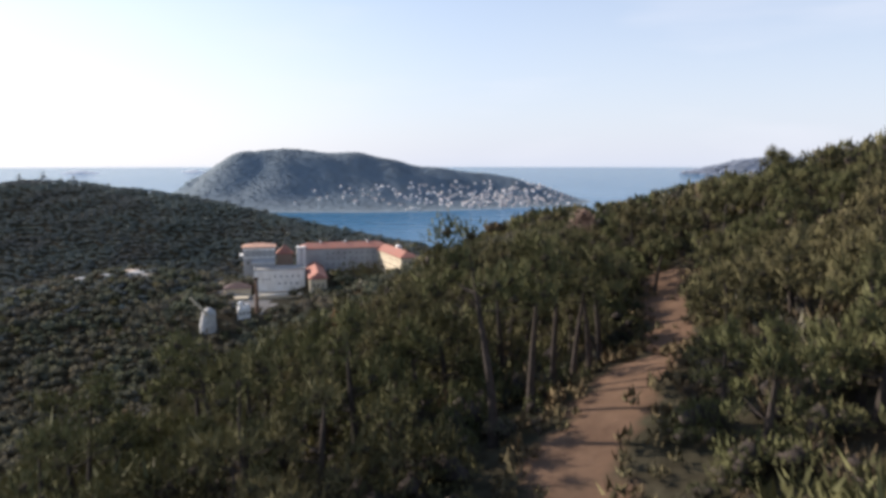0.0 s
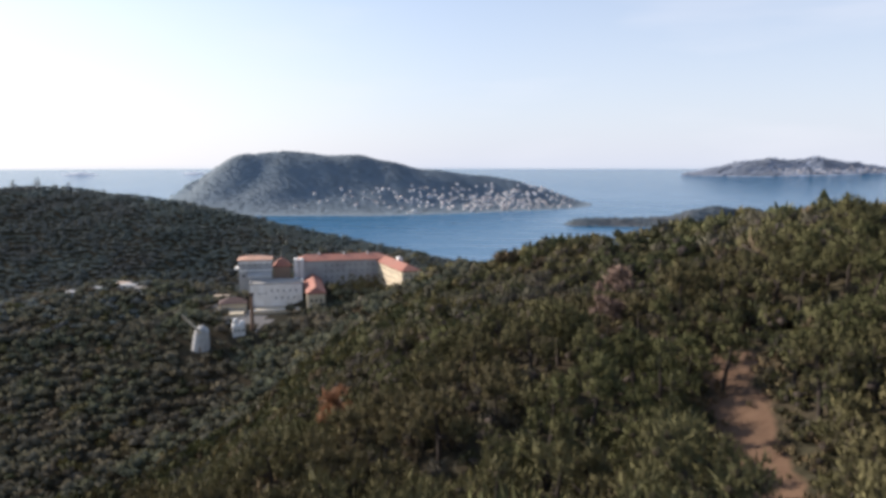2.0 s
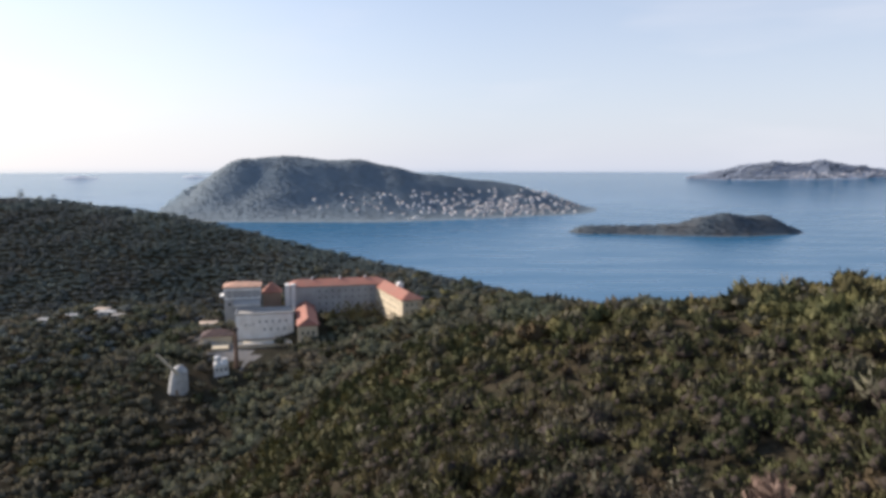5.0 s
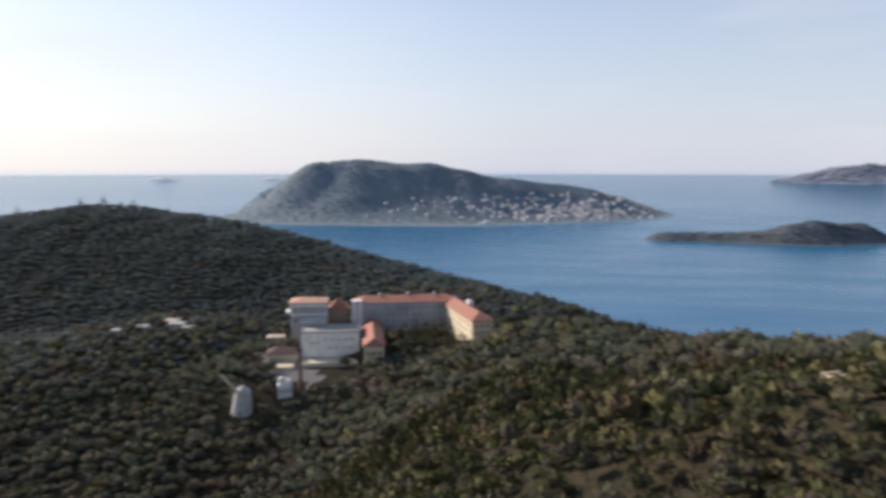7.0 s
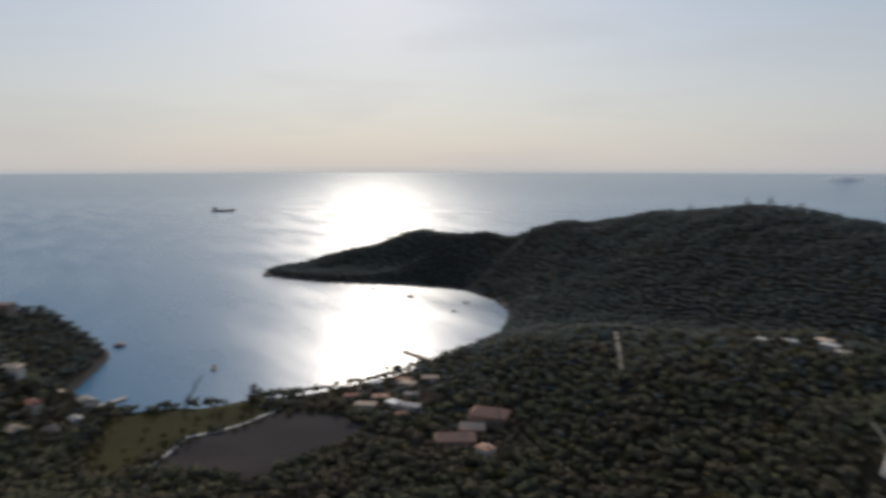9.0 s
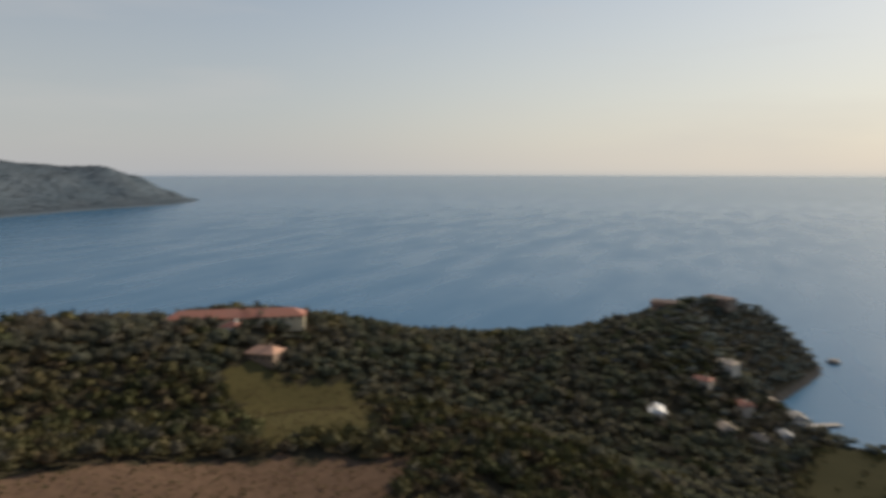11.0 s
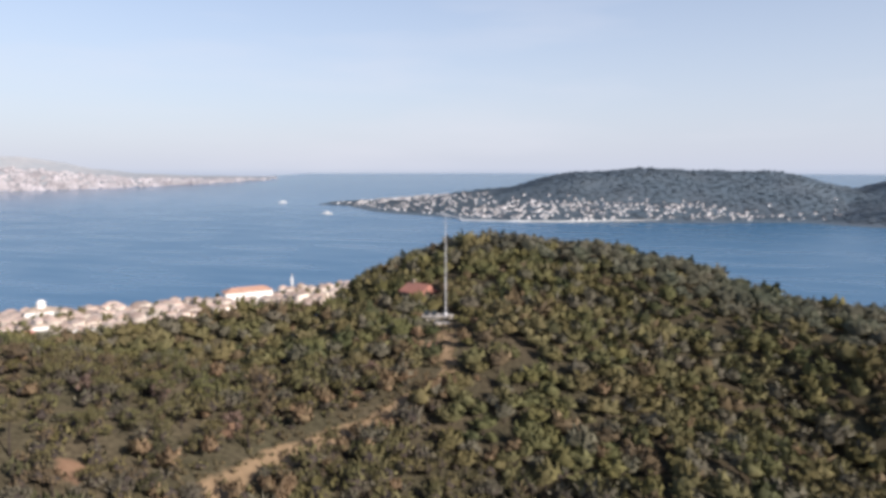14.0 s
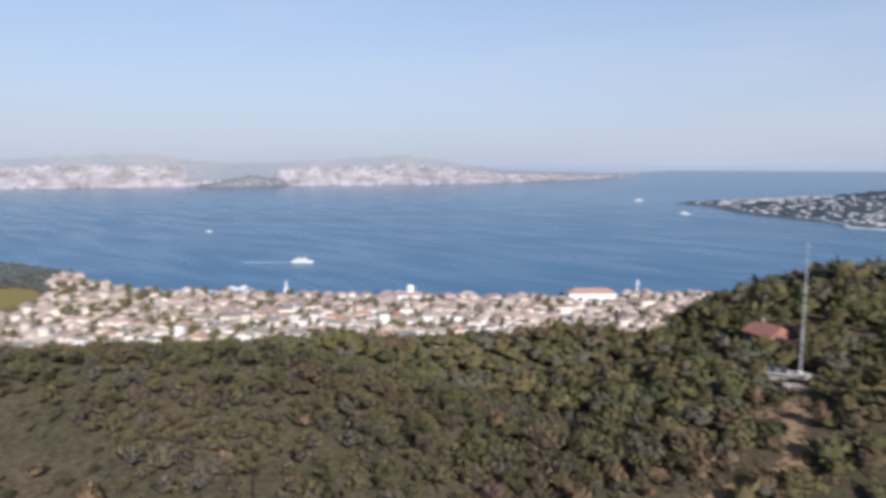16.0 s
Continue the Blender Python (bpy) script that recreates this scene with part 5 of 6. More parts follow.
for k in ((-27.3, 2.8, -32.3, -31.9, 65.4, 66.3), (-27.3, 2.8, -17.1, -16.7, 65.4, 66.3), (-27.3, -26.9, -31.9, -17.1, 65.4, 66.3), (2.4, 2.8, -31.9, -17.1, 65.4, 66.3)):
    box(bm, *k)
part("parapet", bm, GREY_WALL, grey)
part("roof", box(bmesh.new(), -26.8, 2.3, -31.8, -17.2, 65.4, 65.6), STONE, grey, "grey gravel roof")
part("plinth", box(bmesh.new(), -27.2, 2.7, -32.4, -32.05, 50, 52.6), BROWN_RENDER, grey, "brown plinth")

tower = block("tall_block", "tall weathered block with a faded pink roof", "building")
wall = part("wall", box(bmesh.new(), -34, -15, -13, 1, 52, 77.2), GREY_WALL, tower)
facade(wall, -33, -16, -13.02, 66, 3, 5, 1.4, 1.3)
part("band", box(bmesh.new(), -34.15, -14.85, -13.15, 1.15, 75.0, 76.6), WHITE, tower, "white rendered band")
part("band", box(bmesh.new(), -34.15, -14.85, -13.15, 1.15, 70.6, 71.6), WHITE, tower, "white rendered band")
part("balcony", box(bmesh.new(), -36.5, -34.2, -12, -4, 71.5, 72.6, 0.1), WHITE, tower)
part("roof", hip_roof(bmesh.new(), -34, -15, -13, 1, 77.4, 1.9, 0.8), ROSE_TILES, tower, "faded pink roof")
stage = block("lower_stage", "grey rendered lower block under a shallow pitched roof", "building")
part("wall", box(bmesh.new(), -28.5, -15.5, -16.6, -13.3, 50, 67.4), GREY_WALL, stage)
part("cornice", box(bmesh.new(), -28.8, -15.2, -16.9, -13.3, 67.45, 68.1), WHITE, stage)
part("roof", hip_roof(bmesh.new(), -28.5, -15.5, -16.6, -13.9, 68.4, 1.6, 0.4, (0.2, 0.2)), GREY_WALL, stage)
annex = block("annex", "brown annex under a steep orange tiled roof", "building")
part("wall", box(bmesh.new(), -14.0, -4.0, 1.5, 11, 54, 71), BROWN_RENDER, annex)
part("roof", hip_roof(bmesh.new(), -14.0, -4.0, 1.5, 11, 71, 5.4, 0.6), TILES, annex)
terrace = block("terrace", "low pale terrace wall below the grey block", "wall")
part("wall", box(bmesh.new(), -27, 1, -43, -32.6, 44, 52.4, 0.1), CREAM, terrace)
part("coping", box(bmesh.new(), -27.3, 1.3, -43.3, -42.6, 52.4, 53.0), WHITE, terrace)
yard = block("yard_house", "cream yard house under a dark maroon roof", "building")
wall = part("wall", box(bmesh.new(), -44, -29, -36, -25, 44, 56.0, 0.05), CREAM, yard)
facade(wall, -43, -30, -36.02, 50, 1, 3, 1.0, 1.3)
part("roof", hip_roof(bmesh.new(), -44, -29, -36, -25, 56.0, 2.8, 0.6), OLD_TILES, yard)
part("lean_to", box(bmesh.new(), -41, -30, -46, -36.2, 44, 52.2, 0.1), CREAM, yard, "cream lean-to")

chimney = block("chimney_stack", "tall brown brick chimney stack with a capped top", "chimney", pose(-101, 366, 0))
bm = bmesh.new()
bmesh.ops.create_cone(bm, cap_ends=True, segments=14, radius1=1.15, radius2=0.8, depth=22, matrix=Matrix.Translation((0, 0, 56)))
part("shaft", bm, BRICK, chimney)
bm = bmesh.new()
bmesh.ops.create_cone(bm, cap_ends=True, segments=14, radius1=1.3, radius2=1.2, depth=1.4, matrix=Matrix.Translation((0, 0, 67.2)))
part("cap", bm, BARK, chimney)
tank = block("water_house", "white rendered water house with two rounded tanks", "building", pose(-107, 362, 0, 0, 0, 20))
part("body", box(bmesh.new(), -3.2, 3.2, -2.4, 2.4, 44, 52.4, 0.25), WHITE, tank)
for x, h in ((-1.5, 55.6), (1.7, 54.4)):
    part("tank", tube(bmesh.new(), [(x, 0, 52.3), (x, 0, h - 0.8), (x, 0, h - 0.2), (x, 0, h)], [1.45, 1.45, 1.1, 0.2], 16), WHITE, tank, "white domed tank")
for x in (-2.0, 0.0, 2.0):
    opening(tank, x, -2.42, 49.6, 0.8, 1.4)


def windmill():
    """A tapered round tower with a shallow cap and one bare sail arm."""
    mill = block("windmill", "white round windmill tower with one bare sail arm", "windmill", pose(-122.5, 350, on_ground(-122.5, 350) - 0.6))
    bm = bmesh.new()
    tube(bm, [(0, 0, 0), (0.2, 0, 3.5), (0.5, 0, 7), (0.8, 0, 9.2)], [4.6, 4.2, 3.8, 3.5], 28)
    part("tower", bm, LIMEWASH, mill)
    bm = bmesh.new()
    tube(bm, [(0.8, 0, 9.2), (0.8, 0, 10.2), (0.9, 0, 11.4), (1.0, 0, 12.3), (1.0, 0, 12.7)], [3.55, 3.3, 2.5, 1.2, 0.2], 28)
    part("cap", bm, LIMEWASH, mill, "rounded white cap")
    arm = part("sail_arm", tube(bmesh.new(), [(1.5, -3.6, 9.5), (-7.0, -5.0, 19.0)], [0.75, 0.5], 6), CREAM, mill)
    for k in range(6):
        s = 0.4 + 0.1 * k
        p = Vector((1.5, -3.6, 9.5)).lerp(Vector((-7.0, -5.0, 19.0)), s)
        part("sail_bar", tube(bmesh.new(), [p - Vector((0.9, -0.3, 0.5)), p + Vector((0.9, -0.3, 0.5))], [0.14, 0.14], 5), CREAM, arm)
    opening(mill, 1.2, -5.1, 1.6, 1.2, 2.2, 0, "door")


windmill()


# ---- houses ----
def house(name, label, w, d, h, rise, wall_mat=HOUSE_WALL, roof_mat=TILES, windows=3, storeys=2, hips=(1, 1), group="", chimney_too=True, foot=4.0, rows=(0, 1, 2)):
    """A small house: walls, roof, windows on its long sides, chimney."""
    thing = tagged(new(name), label, "house", group)
    wall = part("wall", box(bmesh.new(), -w / 2, w / 2, -d / 2, d / 2, -foot, h), wall_mat, thing)
    part("roof", hip_roof(bmesh.new(), -w / 2, w / 2, -d / 2, d / 2, h, rise, 0.5, hips), roof_mat, thing)
    for side in (-1, 1):
        for s in [q for q in range(storeys) if q in rows]:
            for k in range(windows):
                opening(wall, -w / 2 + w * (k + 0.5) / windows, side * (d / 2 + 0.01), 1.6 + 3.0 * s, 1.1, 1.4)
    if chimney_too:
        part("chimney", box(bmesh.new(), w * 0.2, w * 0.2 + 0.8, -0.4, 0.4, h + rise * 0.4, h + rise + 0.9), wall_mat, thing)
    return thing


def placed(thing, x, y, turn, z=None):
    thing.matrix_basis = pose(x, y, on_ground(x, y) if z is None else z, 0, 0, turn)
    return thing


# by the bay
placed(house("manor_house", "big house under a hipped orange roof by the bay", 20, 14, 4.6, 3.6, BROWN_RENDER, ROSE_TILES, 5, hips=(0.5, 0.5)), -305, 305, 40)
placed(house("side_house", "long low house with a faded tiled roof", 20, 11, 3.6, 2.8, BROWN_RENDER, ROSE_TILES, 4, 1, hips=(0.2, 0.2)), -296, 277, 62)
placed(house("link_house", "low brown wing with an old tiled roof between two houses", 13, 9, 3.8, 2.4, BROWN_RENDER, PINK_TILES, 3, 1, hips=(0.2, 0.2)), -301, 291, 52)
placed(house("white_house", "small white house among bushes", 8, 6, 4, 1.4, WHITE, ROSE_TILES, 2, 1), -276, 282, 15)
for k, (x, y, w, d, h, t, mat) in enumerate(((-372, 262, 12, 6, 2.6, 50, PINK_TILES), (-352, 283, 14, 6, 2.6, 40, GREY_WALL), (-366, 290, 8, 5, 2.8, 55, STONE), (-392, 262, 9, 5, 2.6, 60, TILES), (-388, 300, 10, 6, 2.8, 40, PINK_TILES), (-345, 272, 7, 5, 2.5, 35, TILES), (-405, 285, 8, 5, 2.6, 70, WHITE), (-378, 275, 9, 6, 2.6, 65, ROSE_TILES), (-362, 276, 8, 6, 2.8, 20, WHITE), (-396, 302, 11, 6, 2.8, 50, ROSE_TILES), (-398, 274, 8, 5, 2.6, 30, PINK_TILES), (-382, 313, 10, 6, 3.0, 60, PINK_TILES))):
    placed(house("beach_hut", "low beach hut with a pale roof", w, d, h, 1.0, HOUSE_WALL, mat, 3, 1, group="beach huts", chimney_too=False, hips=(0.3, 0.3)), x, y, t)
for k, (x, y, w, d, h, t, mat) in enumerate(((-470, 103, 16, 8, 4.5, 30, PINK_TILES), (-386, 53, 12, 7, 4, 10, WHITE), (-442, 119, 11, 7, 3.5, 20, STONE), (-455, 84, 10, 8, 5, 60, PINK_TILES), (-428, 92, 9, 7, 4, 40, TILES), (-418, 112, 8, 6, 3.5, 15, GREY_WALL), (-430, 72, 9, 7, 4, 75, TILES), (-402, 84, 10, 7, 4, 30, PINK_TILES), (-408, 100, 7, 5, 3, 50, PINK_TILES), (-447, 132, 8, 5, 3, 65, WHITE))):
    placed(house("shore_house", "small shore house with a pale roof among trees", w, d, h, 1.6, HOUSE_WALL, mat, 3, 1, group="houses by the shore", hips=(0.3, 0.3)), x, y, t)

# sheds on the western slope
for x, y, w, d, h, t, mat in ((-238, 448, 8, 5, 2.6, 10, GREY_WALL), (-226, 452, 7, 4, 2.6, 30, WHITE), (-207, 458, 9, 5, 3, 5, WHITE), (-197, 452, 7, 5, 2.6, 20, STONE), (-214, 466, 8, 6, 3, 0, PINK_TILES), (-150, 470, 10, 7, 4, 15, PINK_TILES), (-252, 466, 8, 5, 3, 40, GREY_WALL)):
    placed(house("shed", "low pale shed on the wooded slope", w, d, h, 0.8, LIMEWASH, LIMEWASH if mat == WHITE else mat, 2, 1, group="sheds on the slope", chimney_too=False), x, y, t)

# headland blocks
for x, y, w, d, h, t, wm in ((-522, 46, 22, 12, 4.5, 85, ROSE_TILES), (-560, 76, 20, 11, 4.5, 60, BROWN_RENDER)):
    placed(house("headland_block", "weathered pinkish block on the headland", w, d, h, 0.8, wm, OLD_TILES, 7, 1, group="blocks on the headland", chimney_too=False), x, y, t)

# the long red roof and the villas
long_house = house("long_house", "long low building under an orange tiled roof", 56, 10, 2.6, 2.8, CREAM, TILES, 16, 1)
placed(long_house, -278, -109, 122, on_ground(-278, -109) + 1.2)
placed(house("villa", "villa with a hipped faded roof above the meadow", 12, 9, 3.0, 2.2, BROWN_RENDER, ROSE_TILES, 4, 1, hips=(0.6, 0.6)), -262, -83, 100)
placed(house("villa", "small villa with an orange roof among pines", 7, 6, 3.2, 2, WHITE, TILES, 3, 1), -267, -103, 110)
placed(house("hill_house", "dark house with a bright orange roof by the mast", 8.0, 6.4, 2.8, 2.3, TIMBER, TILES, 3, 1, hips=(0.1, 0.1)), -27, -142, -28, on_ground(-27, -142) - 0.9)


for x, y, w, d, t, mat in ((8, -164, 10, 7, 25, PINK_TILES), (24, -176, 9, 7, 60, GREY_WALL), (14, -150, 7, 5, 10, ROSE_TILES)):
    placed(house("slope_house", "low pale roofed house among the hillside trees", w, d, 3.0, 1.4, HOUSE_WALL, mat, 3, 1, group="houses on the hillside", hips=(0.4, 0.4)), x, y, t)


def flag_mast(x, y):
    """A tall tapered steel mast on a stone plinth."""
    mast = tagged(new("mast"), "tall slim grey steel mast on a stone plinth", "mast")
    bm = bmesh.new()
    tube(bm, [(0, 0, 0), (0, 0, 9), (0, 0, 18), (0, 0, 25.5)], [0.21, 0.18, 0.14, 0.08], 12)
    part("pole", bm, STEEL, mast)
    part("plinth", box(bmesh.new(), -1.6, 1.6, -1.6, 1.6, -1.5, 0.5, 0.1), STONE, mast)
    part("collar", tube(bmesh.new(), [(0, 0, 0.5), (0, 0, 1.1)], [0.55, 0.4], 12), STEEL, mast)
    for k in range(4):
        part("bolt", tube(bmesh.new(), [(0.75 * math.cos(1.57 * k), 0.75 * math.sin(1.57 * k), 0.5), (0.75 * math.cos(1.57 * k), 0.75 * math.sin(1.57 * k), 0.65)], [0.06, 0.06], 6), STEEL, mast)
    mast.matrix_basis = pose(x, y, on_ground(x, y) + 0.3)


flag_mast(-41, -117)
placed(house("mast_hut", "small grey hut beside the mast", 3.6, 2.6, 1.5, 0.3, STONE, STONE, 2, 1, chimney_too=False), -38, -114, 15)
for x, y, t in ((-42, -110, 20), (-38, -106, 25), (-33, -109, 15)):
    slab = tagged(new("terrace_slab"), "flat grey stone terrace slab by the mast", "terrace", "slabs by the mast")
    part("slab", box(bmesh.new(), -1.8, 1.8, -0.9, 0.9, -1.0, 0.3, 0.08), STONE, slab)
    placed(slab, x, y, t)

# ---- the town ----
TOWN_WALL = material("crowded_town_walls", (0.70, 0.62, 0.54), 0.9, 0.1, 0.05, 0, (0.62, 0.54, 0.46), island=0.3)
TOWN_ROOF = material("crowded_town_roofs", (0.50, 0.36, 0.28), 0.9, 0.15, 0.05, 0, (0.44, 0.36, 0.31), island=0.35)
STYLES = []
for w, d, h, rise, wm, rm, n, s, label in ((10, 8, 6, 2.0, HOUSE_WALL, PINK_TILES, 2, 2, "cream town house with a faded tiled roof"), (9, 8, 8.5, 1.8, WHITE, PINK_TILES, 2, 2, "white two storey town house"), (12, 9, 6.5, 2.3, HOUSE_WALL, ROSE_TILES, 3, 2, "wide town house with a rose tiled roof"), (9, 9, 9.5, 0.5, WHITE, PINK_TILES, 2, 2, "white flat roofed apartment house"), (8, 7, 4.8, 1.9, CREAM, TILES, 2, 1, "small cream town house with an orange roof"), (14, 10, 8.5, 0.5, HOUSE_WALL, STONE, 3, 2, "large cream flat roofed apartment house")):
    STYLES.append(house("town_house", label, w, d, h, rise, wm, rm, n, s, group="town houses", foot=5.0, rows=(s - 1,), chimney_too=h < 7))
x, y = jittered(120, 800, -740, -70, 13.6, 61)
r = np.random.RandomState(62)
ok = inside(x, y, TOWN) & (to_line(x, y, np.vstack([COAST, COAST[:1]])) > 20) & (r.uniform(0, 1, len(x)) < np.where(x > 520, 0.66, 0.86))
x, y = x[ok], y[ok]
order = np.argsort(np.hypot(x + 78, y - 22))
taken, rest = set(), []
for n, k in enumerate(order):
    i = int(r.choice(6, p=[0.25, 0.2, 0.16, 0.17, 0.10, 0.12]))
    turn = 45 + r.choice([0, 90]) + r.uniform(-22, 22)
    m = pose(x[k], y[k], on_ground(x[k], y[k]) - 0.5, 0, 0, turn)
    if n >= 290:
        rest.append((x[k], y[k], turn))
    elif i in taken:
        t = copy_thing(STYLES[i], m)
        t.scale = [q * r.uniform(0.65, 1.25) * (1.28 if x[k] > 520 else 1) for q in (1.02, 1.02, 0.78)]  # roomier houses at the far end
    else:
        STYLES[i].matrix_basis = m
        taken.add(i)
vs, fs, ms, n = [], [], [], 0
for a, b, turn in rest:
    v, f, m = house_block(r, r.uniform(7, 14), r.uniform(6, 10), r.uniform(3, 7))
    c, s = math.cos(radians(turn)), math.sin(radians(turn))
    vs.append(np.stack([v[:, 0] * c - v[:, 1] * s + a, v[:, 0] * s + v[:, 1] * c + b, v[:, 2] + on_ground(a, b)], -1))
    fs.append(f + n), ms.append(m)
    n += len(v)
tagged(new("shore_town", mesh_of("shore_town", np.concatenate(vs), np.concatenate(fs), [TOWN_WALL, TOWN_ROOF], slots=np.concatenate(ms))), "crowded pale town houses running down to the harbour", "houses", kind="stuff")

# trees between the houses
r = np.random.RandomState(63)
gx2, gy2 = jittered(120, 800, -740, -70, 11.0, 64)
ok = inside(gx2, gy2, TOWN) & (to_line(gx2, gy2, np.vstack([COAST, COAST[:1]])) > 24) & (r.uniform(0, 1, len(gx2)) < 0.5 + 0.45 * wobble(gx2, gy2, 110, 66))
gx2, gy2 = gx2[ok], gy2[ok]
size = r.uniform(1.8, 4.4, len(gx2)) * np.where(gx2 > 520, 1.25, 1.0)
v, f, m, n = scatter([crown_shape(110 + k, 3, 40, 1, 0.35) for k in range(4)], gx2, gy2, ground(gx2, gy2) + 0.5, size, size * r.uniform(0.9, 1.7, len(gx2)), 65)
tagged(new("garden_trees", mesh_of("garden_trees", v, f, NEEDLES, normals=n)), "dark green garden trees between the town houses", "trees", kind="stuff")

# landmarks
hall = block("harbour_hall", "large pale hall with a pink red roof by the harbour", "building", pose(285, -585, on_ground(285, -585), 0, 0, 45))
wall = part("wall", box(bmesh.new(), -24, 24, -8, 8, -4, 11), WHITE, hall)
facade(wall, -22, 22, -8.02, 1, 3, 12, 1.2, 1.6, 3.3)
part("roof", hip_roof(bmesh.new(), -24, 24, -8, 8, 11, 4, 0.8), ROSE_TILES, hall)
minaret = block("minaret", "slim white minaret with a balcony and pointed cap", "minaret", pose(270, -655, on_ground(270, -655)))
part("shaft", tube(bmesh.new(), [(0, 0, -2), (0, 0, 16), (0, 0, 16.2), (0, 0, 22)], [1.5, 1.3, 1.0, 0.95], 14), WHITE, minaret)
part("balcony", tube(bmesh.new(), [(0, 0, 15.2), (0, 0, 16.0), (0, 0, 17.0)], [1.3, 2.1, 2.1], 14), WHITE, minaret)
part("cap", tube(bmesh.new(), [(0, 0, 22), (0, 0, 26)], [1.1, 0.08], 14), GREY_WALL, minaret)
minaret.scale = (0.8, 0.8, 0.72)
church = block("church", "white church with a small dome above the town", "church", pose(400, -440, on_ground(400, -440), 0, 0, 40))
wall = part("wall", box(bmesh.new(), -12, 12, -8, 8, -3, 11), WHITE, church)
facade(wall, -10, 10, -8.02, 2, 2, 6, 1.2, 2.2, 4)
part("roof", hip_roof(bmesh.new(), -12, 12, -8, 8, 11, 3, 0.5), PINK_TILES, church)
part("drum", tube(bmesh.new(), [(0, 0, 12), (0, 0, 16.5)], [3.6, 3.6], 18), WHITE, church)
bm = bmesh.new()
bmesh.ops.create_uvsphere(bm, u_segments=18, v_segments=10, radius=3.7, matrix=Matrix.Translation((0, 0, 16.5)))
part("dome", bm, WHITE, church)
lighthouse = block("harbour_tower", "small white harbour tower at the landing", "tower", pose(567, -409, 0))
part("shaft", tube(bmesh.new(), [(0, 0, -1), (0, 0, 6), (0, 0, 11), (0, 0, 19)], [3.4, 3.2, 1.1, 0.15], 14), WHITE, lighthouse)
part("base", tube(bmesh.new(), [(0, 0, -3), (0, 0, 1.2)], [4.5, 4.5], 14), STONE, lighthouse)


# ---- jetties and vessels ----
def jetty(x0, y0, x1, y1, width, label, deck_mat=TIMBER, high=1.1):
    length = math.hypot(x1 - x0, y1 - y0)
    thing = tagged(new("jetty"), label, "jetty")
    thing.matrix_basis = pose(x0, y0, 0, 0, 0, math.degrees(math.atan2(y1 - y0, x1 - x0)))
    part("deck", box(bmesh.new(), 0, length, -width / 2, width / 2, high - 0.35, high, 0.05), deck_mat, thing)
    n = max(2, int(length / 6))
    for k in range(n + 1):
        for s in (-1, 1):
            part("pile", tube(bmesh.new(), [(length * k / n, s * (width / 2 - 0.3), -4), (length * k / n, s * (width / 2 - 0.3), high - 0.35)], [0.2, 0.2], 6), TIMBER, thing)
    return thing


jetty(-440, 360, -492, 352, 4.5, "narrow timber jetty in the bay")
jetty(-440, 366, -458, 385, 2.5, "short side jetty in the bay")
jetty(-470, 112, -487, 145, 4.0, "old stone jetty below the headland", STONE)
jetty(548, -392, 657, -357, 7.0, "long pale landing stage by the town", WHITE, 1.6)
jetty(222, -738, 286, -676, 7.0, "pale quay at the edge of the town", WHITE, 1.6)


def hull(length, beam, depth, z0=-0.4, sheer=0.4, n=9):
    """A boat's hull, pointed at the bow, as a bmesh."""
    bm = bmesh.new()
    rows = []
    for k in range(n):
        s = k / (n - 1)
        half = beam / 2 * (1 - max(0, (s - 0.55) / 0.45) ** 2) * (0.82 + 0.18 * min(1, s * 4))
        x = length * (s - 0.5)
        top = depth + sheer * s ** 2 * 2
        rows.append([bm.verts.new((x, -half, top)), bm.verts.new((x, -half * 0.7, z0)), bm.verts.new((x, half * 0.7, z0)), bm.verts.new((x, half, top))])
    for a, b in zip(rows, rows[1:]):
        for k in range(3):
            bm.faces.new((a[k], b[k], b[k + 1], a[k + 1]))
        bm.faces.new((a[3], b[3], b[0], a[0]))
    bm.faces.new(rows[0])
    bm.faces.new(rows[-1][::-1])
    bmesh.ops.remove_doubles(bm, verts=bm.verts, dist=0.01)
    return bm


def boat(x, y, turn, length=8.0, label="small dark motor boat at anchor", mat=HULL):
    thing = tagged(new("boat"), label, "boat", "boats")
    part("hull", hull(length, length * 0.32, length * 0.13), mat, thing)
    part("cabin", box(bmesh.new(), -length * 0.15, length * 0.15, -length * 0.1, length * 0.1, length * 0.12, length * 0.27, 0.1), WHITE if mat == WHITE else HULL, thing)
    part("mast", tube(bmesh.new(), [(0, 0, length * 0.25), (0, 0, length * 0.5)], [0.05, 0.03], 5), STEEL, thing)
    thing.matrix_basis = pose(x, y, 0, 0, 0, turn)


for x, y, t, n in ((-525, 210, 160, 11), (-691, 469, 20, 11), (-758, 454, 80, 7), (-631, 505, 10, 8), (-600, 470, 45, 6)):
    boat(x, y, t, n)
for x, y, t, n in ((1290, -702, 200, 14), (1196, -2440, 30, 30), (765, -1882, 10, 30), (627, -392, 25, 22), (608, -386, 200, 14), (640, -384, 30, 18)):
    boat(x, y, t, n, "white boat on the blue water", WHITE)
boat(-80, 1840, 10, 40, "white ferry at the island pier", WHITE)
boat(-130, 1855, 170, 25, "white boat at the island pier", WHITE)


